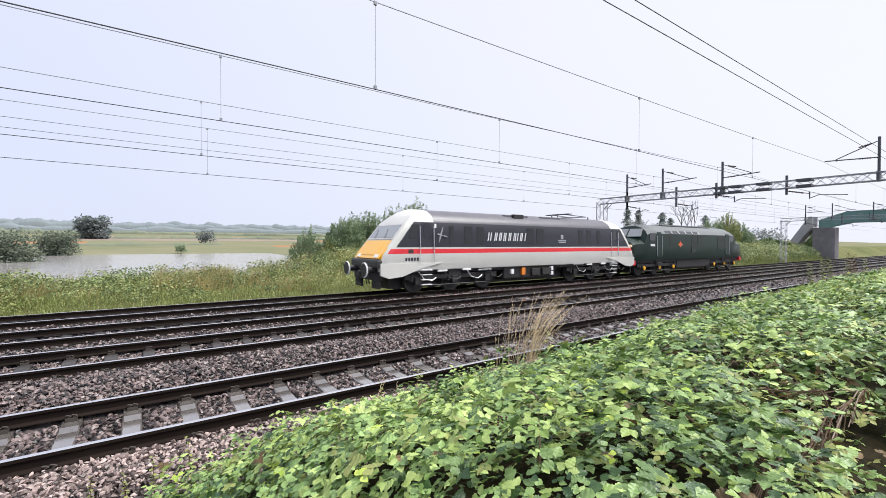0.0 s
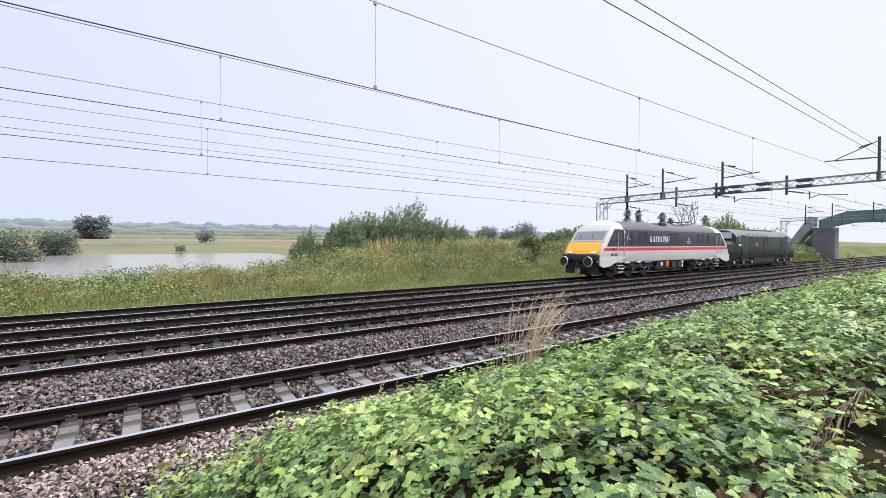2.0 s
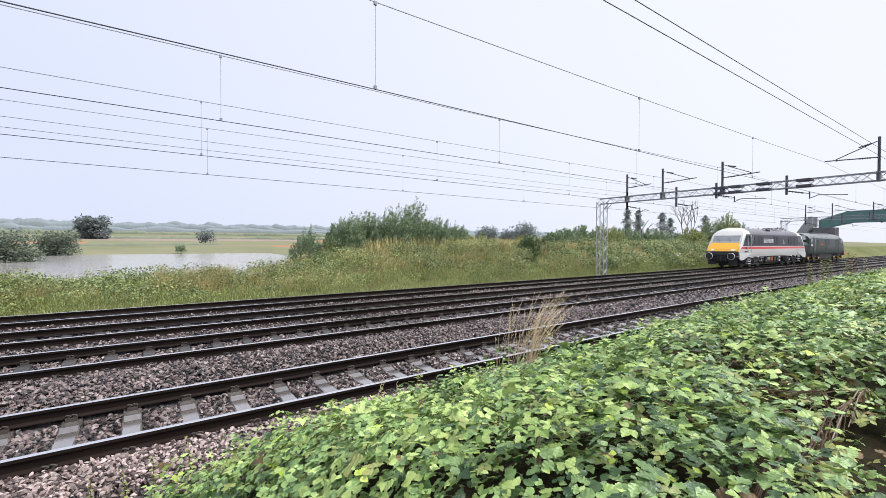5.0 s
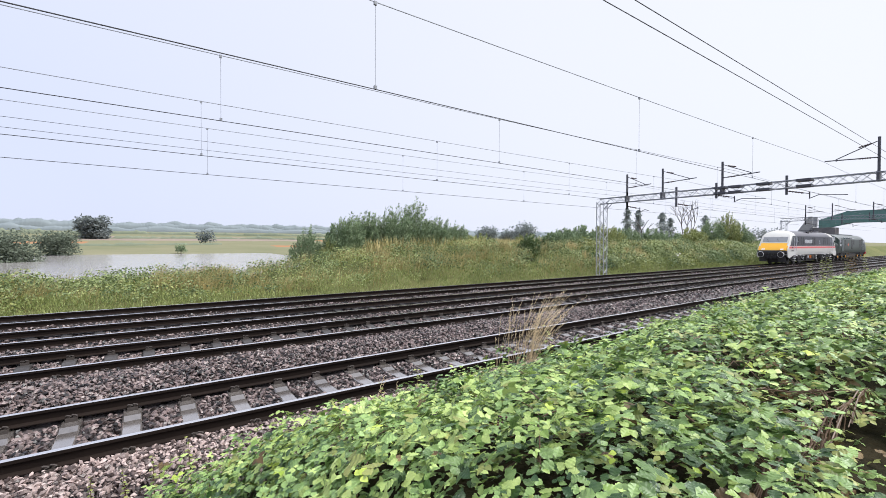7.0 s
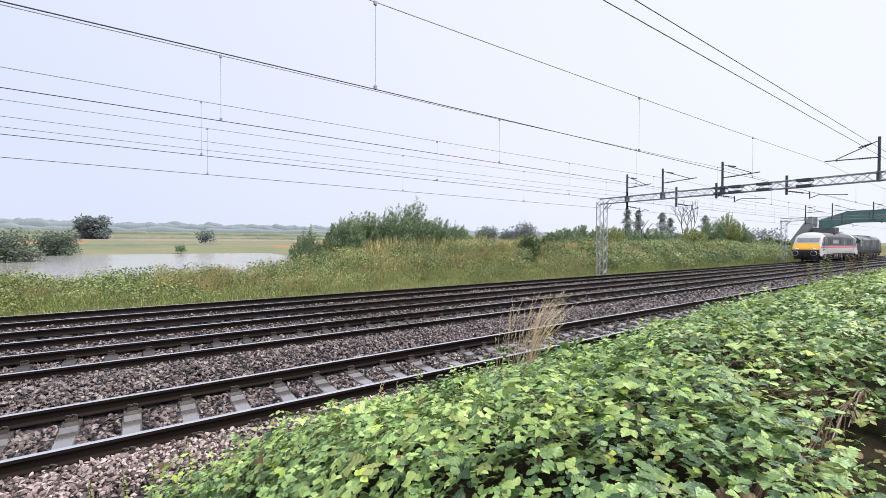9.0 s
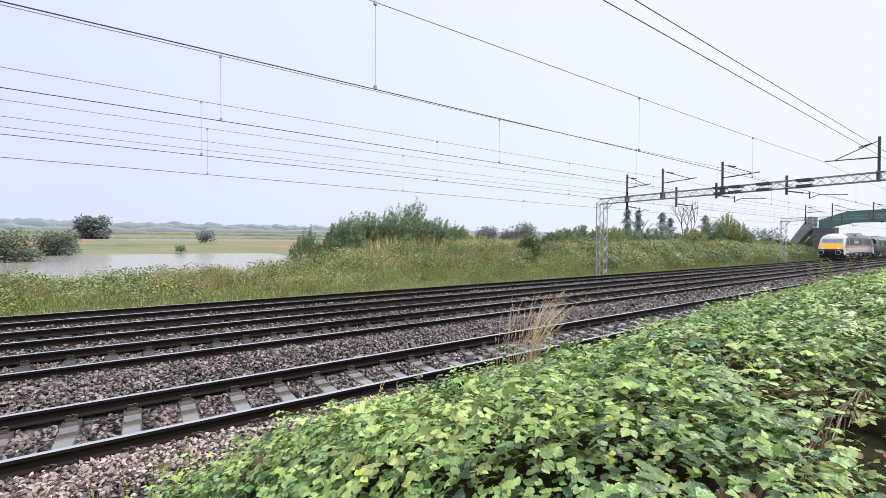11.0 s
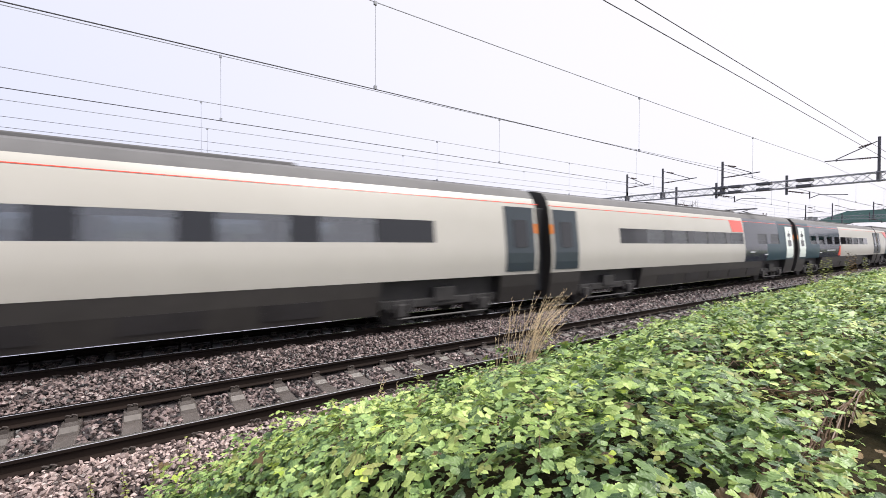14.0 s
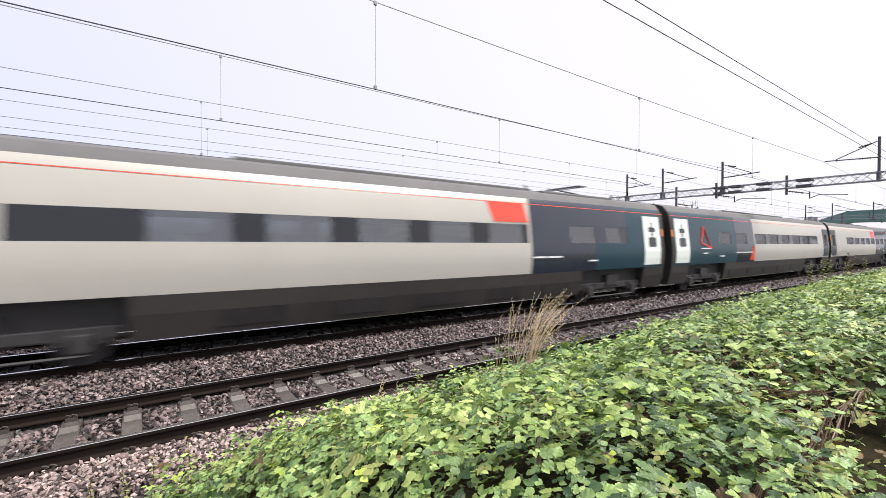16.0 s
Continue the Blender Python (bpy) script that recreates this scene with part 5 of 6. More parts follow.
def cabinet():
    t = thing("trackside_cabinet", "pale grey metal trackside equipment cabinet in the grass", "cabinet", at=(46.1, 22.2, -0.35))
    bm = bmesh.new()
    box(bm, -0.4, 0.4, -0.25, 0.25, 0.0, 1.45, bevel=0.02)
    part("body", bm, M["cabinet"], t)
    bm = bmesh.new()
    box(bm, -0.45, 0.45, -0.3, 0.3, 1.45, 1.52, bevel=0.02)
    part("lid", bm, M["cabinet"], t)
    bm = bmesh.new()
    box(bm, -0.34, 0.34, -0.275, -0.25, 0.12, 1.38, bevel=0.006)
    d = part("door", bm, M["cabinet"], t)
    bm = bmesh.new()
    box(bm, 0.24, 0.28, -0.30, -0.275, 0.7, 0.85)
    part("handle", bm, M["under_grey"], d)
    bm = bmesh.new()
    box(bm, -0.42, 0.42, -0.27, 0.27, -0.3, 0.0)
    part("plinth", bm, M["bridge_concrete"], t)


cabinet()


# ---------------- ballast ----------------
def bed_height(y):
    y = np.asarray(y, float)
    z = np.full(y.shape, -0.165)
    for c in TRACKS.values():
        z = np.where(np.abs(y - c) < 0.68, -0.235, z)
    z = np.where((y > 7.6) & (y < 9.3), -0.165 + 0.10 * np.sin((y - 7.6) / 1.7 * math.pi), z)
    z = np.where(y < 5.2, -0.165 - 0.36 * smoothstep(0, 1, (5.2 - y) / 1.5), z)
    z = np.where(y > 17.8, -0.165 - 0.3 * smoothstep(0, 1, (y - 17.8) / 1.8), z)
    return z


def stones(n, x, y, size, material, label, dry=False):
    keep = np.ones(n, bool)
    for k, c in TRACKS.items():
        for s in (-1, 1):
            keep &= np.abs(y - (c + s * GAUGE / 2)) > 0.075
        off = {"A": 0, "B": 0.2, "C": 0.45, "D": 0.1}[k]
        ph = (x - SLEEPER0 - off) / SPACING
        on = np.abs(ph - np.round(ph)) * SPACING < 0.125
        keep &= ~(on & (np.abs(y - c) < 0.66))
    x, y, size = x[keep], y[keep], size[keep]
    m = len(x)
    z = bed_height(y) + rng.uniform(-0.6, 0.5, m) * size
    sc = size[:, None] * rng.uniform(0.6, 1.35, (m, 3)) * np.array([1.2, 0.95, 0.78])
    v, f = strew(ROCK_V, ROCK_F, np.stack([x, y, z], 1), turns(m, 0.8), sc)
    o = fastmesh("ballast_stones", v, f, M[material])
    return tagged(o, label, "ballast", kind="stuff")


def ballast():
    n = 72000
    x = -3.2 + 16 * rng.random(n) ** 1.25
    y = rng.uniform(5.75, 11.6, n)
    stones(n, x, y, rng.uniform(0.040, 0.082, n), "ballast", "dark grey-brown crushed stone between the rails")
    n = 21000
    x = -2.0 + 11 * rng.random(n) ** 1.2
    y = rng.uniform(3.7, 5.75, n)
    stones(n, x, y, rng.uniform(0.034, 0.068, n), "ballast_pale", "pale pinkish crushed stone on the shoulder of the bed")
    n = 34000
    x = -4.5 + 30 * rng.random(n) ** 1.2
    y = rng.uniform(11.6, 19.4, n)
    stones(n, x, y, rng.uniform(0.05, 0.085, n), "ballast", "dark wet crushed stone on the far tracks")
    n = 36000
    x = 12.5 + 60 * rng.random(n) ** 1.6
    y = rng.uniform(3.8, 19.4, n)
    stones(n, x, y, rng.uniform(0.06, 0.12, n), "ballast", "dark crushed stone along the tracks")


ballast()


# ---------------- brambles ----------------
def waves(x, y):
    return (np.sin(x * 1.7 + 0.6 * y) + np.sin(y * 2.3 - 0.8 * x + 1.0) + np.sin(x * 3.9 + 2.2 * y + 2.0) * 0.5 + np.sin(-x * 2.9 + 4.1 * y) * 0.4) / 2.9


def bramble_height(x, y):
    prof = np.interp(y, [-2, 0, 1, 2, 3, 3.9, 4.5, 4.95], [1.28, 1.34, 1.29, 1.10, 0.76, 0.40, 0.14, -0.3])
    grow = smoothstep(-0.95, 1.3, x)
    top = -0.3 + (prof + 0.3) * grow
    right = np.maximum(0, y) * np.interp(x, [3, 6, 13, 35, 80], [0, 0.035, 0.085, 0.17, 0.21]) * smoothstep(5.0, 4.5, y)
    return top + (0.085 * waves(x * 0.9, y * 0.9) + 0.045 * waves(x * 2.6 + 3, y * 2.6)) * grow + right


def edge(x):
    return 4.35 + 0.012 * np.minimum(x, 30) + 0.16 * np.sin(x * 1.3) + 0.10 * np.sin(x * 3.1 + 1)


def bramble_leaf(seed, m, leaflets=((0, 1.0), (72, 0.82), (-72, 0.82))):
    """Toothed leaflets on one stalk, each folded along its rib and pleated between the side veins."""
    r = np.random.default_rng(seed)
    vs, fs, b = [], [], 0
    for ang, l in leaflets:
        ang = math.radians(ang + r.normal(0, 8))
        t = np.linspace(0, 1, m)
        odd = np.where(np.arange(m) % 2, 1.0, -1.0)
        w = 0.43 * np.sin(np.pi * t ** 0.68) ** 0.8 * (1 - 0.22 * t) * (1 + 0.045 * odd)
        w[-1] = 0.0
        droop = r.uniform(0.10, 0.34)
        fold = r.uniform(0.05, 0.30)
        rib = np.stack([t, np.zeros(m), -droop * t ** 2], 1)
        sides = []
        for s in (1, -1):
            sides.append(np.stack([t + 0.018 * odd + 0.08 * w, s * w, -droop * t ** 2 + fold * w - 0.30 * w ** 2 + 0.022 * odd * (w > 0.05)], 1))
        p = np.concatenate([rib] + sides) * l
        c, sn = math.cos(ang), math.sin(ang)
        vs.append(np.stack([0.14 * c + p[:, 0] * c - p[:, 1] * sn, 0.14 * sn + p[:, 0] * sn + p[:, 1] * c, p[:, 2]], 1))
        for i in range(m - 1):
            for k, flip in ((m, False), (2 * m, True)):
                for tri in ((b + i, b + i + 1, b + k + i), (b + i + 1, b + k + i + 1, b + k + i)):
                    fs.append(tri[::-1] if flip else tri)
        b += 3 * m
    return np.concatenate(vs), np.array(fs)


NEAR_LEAVES = [bramble_leaf(i + 3, 9) for i in range(4)]
MID_LEAVES = [bramble_leaf(i + 20, 5) for i in range(3)]
FAR_LEAVES = [bramble_leaf(i + 40, 3) for i in range(2)]


def leaf_frames(x, y, tilt):
    e = 0.05
    gx = (bramble_height(x + e, y) - bramble_height(x - e, y)) / (2 * e)
    gy = (bramble_height(x, y + e) - bramble_height(x, y - e)) / (2 * e)
    up = np.stack([-gx * 0.7, -gy * 0.7, np.ones(len(x))], 1)
    up /= np.linalg.norm(up, axis=1)[:, None]
    return turns(len(x), tilt, up)


def brambles():
    t = thing("bramble_thicket", "dense green bramble thicket with a few yellow and brown leaves", "bramble", kind="")
    # a near-black sheet stands in for the shade inside the thicket
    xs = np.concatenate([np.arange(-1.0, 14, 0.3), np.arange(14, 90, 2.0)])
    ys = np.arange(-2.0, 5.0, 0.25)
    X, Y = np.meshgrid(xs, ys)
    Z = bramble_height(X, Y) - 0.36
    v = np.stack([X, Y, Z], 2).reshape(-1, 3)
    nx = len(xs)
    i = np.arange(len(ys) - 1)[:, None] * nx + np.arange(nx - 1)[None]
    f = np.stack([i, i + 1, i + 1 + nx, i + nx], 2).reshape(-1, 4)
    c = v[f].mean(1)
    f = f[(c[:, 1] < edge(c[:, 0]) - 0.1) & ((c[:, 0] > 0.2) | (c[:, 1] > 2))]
    fastmesh("undergrowth", v, f, M["gap_shade"], t, smooth=True)
    # canes arch over one another; leaves stand along them on alternate sides
    zones = ((1900, 9, -0.7, 3.9, 0.35, 5.0, 0.036, 0.066, NEAR_LEAVES), (3000, 8, 3.7, 14, -0.6, 4.9, 0.042, 0.076, MID_LEAVES), (2300, 8, 14, 70, -0.5, 4.9, 0.08, 0.15, FAR_LEAVES))
    batches = {"leaf": [], "leaf_pale": [], "leaf_dull": [], "leaf_bright": [], "leaf_brown": []}
    for n, per, x0, x1, y0, y1, s0, s1, shapes in zones:
        far = x1 > 20
        cx = x0 + (x1 - x0) * rng.random(n) ** (1.5 if far else 1.0)
        cy = rng.uniform(y0, y1, n)
        a, l = rng.uniform(0, 6.283, n), rng.uniform(0.35, 0.95, n) * (2.2 if far else 1.0)
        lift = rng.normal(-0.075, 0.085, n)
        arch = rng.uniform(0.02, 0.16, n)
        # raised canes take paler leaves, sunken ones darker: light and shade by height
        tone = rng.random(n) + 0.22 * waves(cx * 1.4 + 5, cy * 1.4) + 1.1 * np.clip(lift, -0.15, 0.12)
        q = np.tile(np.linspace(0.05, 1.0, per), (n, 1)) + rng.normal(0, 0.03, (n, per))
        x = (cx[:, None] + np.cos(a)[:, None] * l[:, None] * q)
        y = (cy[:, None] + np.sin(a)[:, None] * l[:, None] * q)
        turn = a[:, None] + np.where(np.arange(per) % 2, 1, -1)[None] * rng.uniform(0.5, 1.3, (n, per))
        x, y = x + 0.05 * np.cos(turn), y + 0.05 * np.sin(turn)
        z = lift[:, None] + arch[:, None] * np.sin(np.clip(q, 0, 1) * math.pi) + rng.normal(0, 0.02, (n, per))
        size = rng.uniform(s0, s1, (n, 1)) * rng.uniform(0.65, 1.2, (n, per)) * (1.1 - 0.45 * np.clip(q, 0, 1) ** 3)
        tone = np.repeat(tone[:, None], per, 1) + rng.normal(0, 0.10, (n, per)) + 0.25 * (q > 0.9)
        x, y, z, size, tone, turn = (k.ravel() for k in (x, y, z, size, tone, turn))
        dry = smoothstep(1.55, 2.05, x - y * 1.1) * smoothstep(4.2, 3.2, x)
        ok = (y < edge(x) + rng.normal(0, 0.10, len(x))) & (bramble_height(x, y) > -0.24) & (np.hypot(x, y) > 0.8)
        ok &= rng.random(len(x)) > 0.58 * dry
        x, y, z, size, tone, turn, dry = (k[ok] for k in (x, y, z, size, tone, turn, dry))
        m = len(x)
        z = z + bramble_height(x, y) - 0.24 * dry
        up = leaf_frames(x, y, 0.30)[:, :, 2]
        d = np.stack([np.cos(turn), np.sin(turn), rng.normal(-0.2, 0.2, m)], 1)
        d -= up * (d * up).sum(1)[:, None]
        d /= np.linalg.norm(d, axis=1)[:, None] + 1e-9
        rot = np.stack([d, np.cross(up, d), up], 2)
        pick = rng.random(m)
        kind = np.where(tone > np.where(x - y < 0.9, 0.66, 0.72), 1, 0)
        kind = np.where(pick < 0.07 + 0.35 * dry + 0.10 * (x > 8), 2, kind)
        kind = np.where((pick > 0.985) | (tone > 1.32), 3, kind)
        kind = np.where(pick < 0.008 + 0.20 * dry, 4, kind)
        shape = rng.integers(0, len(shapes), m)
        pos = np.stack([x, y, z], 1)
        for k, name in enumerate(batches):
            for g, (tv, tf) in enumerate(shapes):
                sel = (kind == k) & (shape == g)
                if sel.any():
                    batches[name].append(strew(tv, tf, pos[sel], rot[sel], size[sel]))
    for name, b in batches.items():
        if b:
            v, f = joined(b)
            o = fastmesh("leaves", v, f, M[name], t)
            tagged(o, {"leaf": "dark green bramble leaves", "leaf_pale": "mid-green bramble leaves: young tips, and raised canes painted lit", "leaf_bright": "fresh yellow-green bramble leaves", "leaf_dull": "dull olive bramble leaves", "leaf_brown": "dry brown bramble leaves"}[name], kind="stuff")
    # the nearest leaves one by one
    green, bright = [], None
    for k, (v, f) in enumerate(NEAR_LEAVES):
        for name in ("leaf", "leaf_pale", "leaf_bright") if k == 0 else ("leaf", "leaf_pale"):
            o = fastmesh("leaf", v, f, M[name])
            if name == "leaf_bright":
                bright = o.data
            else:
                green.append(o.data)
            bpy.data.objects.remove(o)
    n = 300
    x = rng.uniform(0.35, 3.0, n)
    y = rng.uniform(0.9, 3.6, n)
    rot = leaf_frames(x, y, 0.30)
    z = bramble_height(x, y) + rng.uniform(-0.01, 0.07, n)
    for i in range(n):
        if math.hypot(x[i], y[i]) < 1.0:
            x[i] += 0.8
            z[i] = bramble_height(x[i], y[i]) + 0.02
        near = math.hypot(x[i] - 1.75, y[i] - 1.35) < 0.26 or math.hypot(x[i] - 0.75, y[i] - 1.75) < 0.12
        s = rng.uniform(0.048, 0.074)
        m = Matrix([list(r) for r in rot[i]]).to_4x4() @ Matrix.Diagonal((s, s, s, 1))
        m.translation = (x[i], y[i], z[i])
        share("leaf", bright if near else green[i % len(green)], t, m)
    # arching canes
    for i in range(150):
        x0, y0 = rng.uniform(0.2, 9), rng.uniform(0.7, 4.2)
        if i > 90:
            x0, y0 = rng.uniform(2.0, 3.6), rng.uniform(0.3, 1.25)
        if math.hypot(x0, y0) < 1.3:
            continue
        a, l = rng.uniform(0, 6.28), rng.uniform(0.4, 1.1)
        bm = bmesh.new()
        pts = []
        for k in range(8):
            q = k / 7
            px, py = x0 + math.cos(a) * l * q, max(0.6, y0 + math.sin(a) * l * q)
            hz = float(bramble_height(np.array([px]), np.array([py]))[0])
            pts.append((px, py, hz - (0.10 if i < 91 else 0.22) + 0.16 * math.sin(q * math.pi) * rng.uniform(0.8, 1.1)))
        r = rng.uniform(0.0022, 0.005)
        polytube(bm, pts, r)
        part("cane", bm, M["cane"], t, "thorny red-brown cane" if i == 0 else "")
    # clusters of unripe and withered berries
    bv = np.array([(1, 0, 0), (-1, 0, 0), (0, 1, 0), (0, -1, 0), (0, 0, 1), (0, 0, -1)], float)
    bf = np.array([(0, 2, 4), (2, 1, 4), (1, 3, 4), (3, 0, 4), (2, 0, 5), (1, 2, 5), (3, 1, 5), (0, 3, 5)])
    pos = []
    for i in range(45):
        cx, cy = rng.uniform(0.5, 6), rng.uniform(0.8, 4.2)
        hz = float(bramble_height(np.array([cx]), np.array([cy]))[0]) + 0.03
        pos.append(np.array([(cx, cy, hz)]) + rng.normal(0, 0.021, (14, 3)))
    pos = np.concatenate(pos)
    v, f = strew(bv, bf, pos, turns(len(pos)), rng.uniform(0.004, 0.008, len(pos)))
    tagged(fastmesh("bramble_fruit", v, f, M["berry"], t), "clusters of small red-brown berries", kind="stuff")


brambles()


def grass_tuft(name, label, at, n, h, spread, lean, material, heads=True):
    t = thing(name, label, "grass", at=at)
    for i in range(n):
        bm = bmesh.new()
        a = rng.uniform(0, 6.28)
        r = spread * math.sqrt(rng.random())
        x, y = r * math.cos(a), r * math.sin(a)
        hh = h * rng.uniform(0.6, 1.1)
        dx, dy = lean * rng.uniform(0.3, 1.3) * hh, rng.normal(0, 0.12) * hh
        pts = [(x + dx * q ** 2.2, y + dy * q ** 2, hh * (q - 0.18 * lean * q ** 3)) for q in np.linspace(0, 1, 7)]
        for k, (p, q) in enumerate(zip(pts, pts[1:])):
            tube(bm, p, q, 0.0035 * (1 - 0.1 * k), 4)
        if heads:
            for q in np.linspace(0.74, 1.0, 7):
                px = (x + dx * q ** 2.2, y + dy * q ** 2, hh * (q - 0.18 * lean * q ** 3))
                tube(bm, px, (px[0] + 0.02 + rng.normal(0, 0.012), px[1] + rng.normal(0, 0.014), px[2] + 0.03), 0.0045, 4, 0.001)
        part("stalk", bm, M[material], t)
    return t


grass_tuft("dry_grass", "tuft of tall bleached grass bowed by the wind beside the track", (4.95, 4.75, -0.3), 64, 1.62, 0.20, 0.5, "straw")
grass_tuft("dry_grass", "thin bleached grass stalks beside the track", (4.55, 4.9, -0.3), 12, 1.5, 0.25, 0.2, "straw")
grass_tuft("dry_grass", "thin bleached grass stalks among the brambles", (2.25, 4.9, -0.35), 6, 0.75, 0.5, 0.2, "straw")


def weed(at, h, leaves, material, label):
    """An upright leafy weed: a stem with pairs of drooping narrow leaves, smaller upwards."""
    t = thing("weed", label, "weed", "weeds", at=at)
    bm = bmesh.new()
    sx, sy = rng.normal(0, 0.06), rng.normal(0, 0.06)
    tube(bm, (0, 0, 0), (sx * h, sy * h, h), 0.006, 5, 0.002)
    part("stem", bm, M["cane"], t)
    q = np.linspace(0.25, 1.0, leaves)
    pos = np.stack([sx * h * q, sy * h * q, h * q], 1)
    a = np.arange(leaves) * 2.4
    d = np.stack([np.cos(a), np.sin(a), np.full(leaves, -0.15)], 1)
    v, f = strew(LEAFLET_V, LEAFLET_F, pos, along(d, 0.2), (0.15 - 0.09 * q) * min(1.6, h))
    fastmesh("foliage", v, f, M[material], t)


for _x, _y, _h, _m in ((0.05, 4.55, 0.5, "leaf_dull"), (-0.15, 4.75, 0.38, "leaf_dull"), (0.35, 4.7, 0.55, "leaf_dull"), (-0.42, 4.8, 0.35, "leaf_dull"), (2.35, 4.6, 0.75, "leaf_dull"), (2.75, 4.45, 0.85, "leaf_dull"), (2.85, 4.5, 0.8, "leaf_dull"), (5.2, 4.55, 1.0, "leaf_dull"), (5.3, 4.5, 1.1, "leaf_dull"), (11.9, 4.6, 1.1, "leaf")):
    weed((_x, _y, -0.3), _h, 18, _m, "upright leafy weed at the edge of the stones")
for _x, _y, _h in ((18.0, 4.3, 1.5), (18.7, 4.2, 1.6), (19.5, 4.1, 1.7), (20.8, 4.0, 1.5), (21.7, 4.0, 1.8), (22.6, 4.1, 1.9), (24.0, 4.0, 1.6), (27.5, 3.6, 1.9), (28.6, 3.4, 1.7), (30.5, 3.6, 1.6)):
    weed((_x, _y, 0.1), _h * 0.93, 46, "leaf_brown" if _h > 1.75 else "leaf_dull", "tall rust-brown dock weed standing above the brambles")


# ---------------- far verge ----------------
def verge_top(x, y):
    x, y = np.asarray(x, float), np.asarray(y, float)
    crest = np.interp(x, [-40, 4, 7, 10, 14, 20, 30, 60, 100], [0.50, 0.72, 1.10, 1.62, 1.95, 2.1, 2.1, 2.1, 2.1])
    crest = crest - 0.12 + 0.20 * waves(x * 0.55, y * 0.5) + 0.16 * waves(x * 1.5, y * 1.3)
    r = np.clip((y - 20.0) / 3.8, 0, 1) ** 0.8
    z = -0.38 + (crest + 0.38) * r
    fall = smoothstep(25.5, 30, y) * (1 - smoothstep(4, 12, x))
    return z * (1 - fall) + (-0.9) * fall


def verge_mounds():
    """Hummocks of bramble and weed on the bank: each a dome of leaves that face outwards."""
    n = 560
    x = -9 + 100 * rng.random(n) ** 1.35
    y = 20.65 + 5.9 * rng.random(n)
    r = rng.uniform(0.35, 1.0, n) * (1 + np.clip(x, 0, 60) / 70)
    kind = 0.12 + waves(x * 0.30 + 1.5, y * 0.7) + rng.normal(0, 0.35, n)
    c = np.stack([x, y, verge_top(x, y) - 0.42 * r], 1)
    w = r ** 1.6
    m = 95000
    k = rng.choice(n, m, p=w / w.sum())
    d = rng.normal(0, 1, (m, 3)) + np.array([0, -0.35, 0.3])
    d[:, 2] = np.abs(d[:, 2])
    d /= np.linalg.norm(d, axis=1)[:, None]
    pos = c[k] + d * r[k][:, None] * np.array([1.15, 0.9, 0.85]) * rng.uniform(0.78, 1.06, (m, 1))
    size = rng.uniform(0.06, 0.125, m) * np.where(x[k] > 30, 1.5, 1.0)
    ok = (pos[:, 1] > 20.1) & (pos[:, 2] > -0.45)
    for lo, hi, name, lab in ((-9, -0.35, "leaf_dull", "olive weeds heaped on the far verge"), (-0.35, 0.45, "verge_leaf", "heaps of green bramble on the far verge"), (0.45, 9, "bush_dark", "dark green heaps of bramble on the far verge")):
        sel = ok & (kind[k] >= lo) & (kind[k] < hi)
        v, f = strew(LEAFLET_V, LEAFLET_F, pos[sel], turns(sel.sum(), 0.4, d[sel]), size[sel])
        tagged(fastmesh("verge_weeds", v, f, M[name]), lab, "weeds", kind="stuff")
    # sheaves of bleached grass, combed one way by the wind
    n, per = 700, 48
    x = -9 + 100 * rng.random(n) ** 1.35
    y = 20.9 + 5.0 * rng.random(n)
    grow = waves(x * 0.42 + 4, y * 0.8) + rng.normal(0, 0.3, n)
    grow = grow - 0.5 * smoothstep(24, 34, x) - 0.25 * smoothstep(6, -2, x)
    x, y = x[grow > -0.05], y[grow > -0.05]
    x, y = np.repeat(x, per) + rng.normal(0, 0.22, len(x) * per), np.repeat(y, per) + rng.normal(0, 0.18, len(y) * per)
    hgt = rng.uniform(0.35, 0.85, len(x))
    base = np.stack([x, y, verge_top(x, y) - 0.28], 1)
    a = rng.normal(0, 0.45, len(x))
    rot = np.zeros((len(x), 3, 3))
    rot[:, 0, 0], rot[:, 1, 0] = np.cos(a), np.sin(a)
    rot[:, 0, 1], rot[:, 1, 1] = -np.sin(a), np.cos(a)
    rot[:, 2, 2] = 1
    v, f = strew(BLADE_V, BLADE_F, base, rot, np.stack([hgt * rng.uniform(0.6, 1.5, len(x)), np.full(len(x), 0.022) * np.where(x > 30, 1.5, 1), hgt], 1))
    tagged(fastmesh("verge_grass", v, f, M["verge_grass"]), "sheaves of bleached grass combed by the wind", "grass", kind="stuff")


verge_mounds()


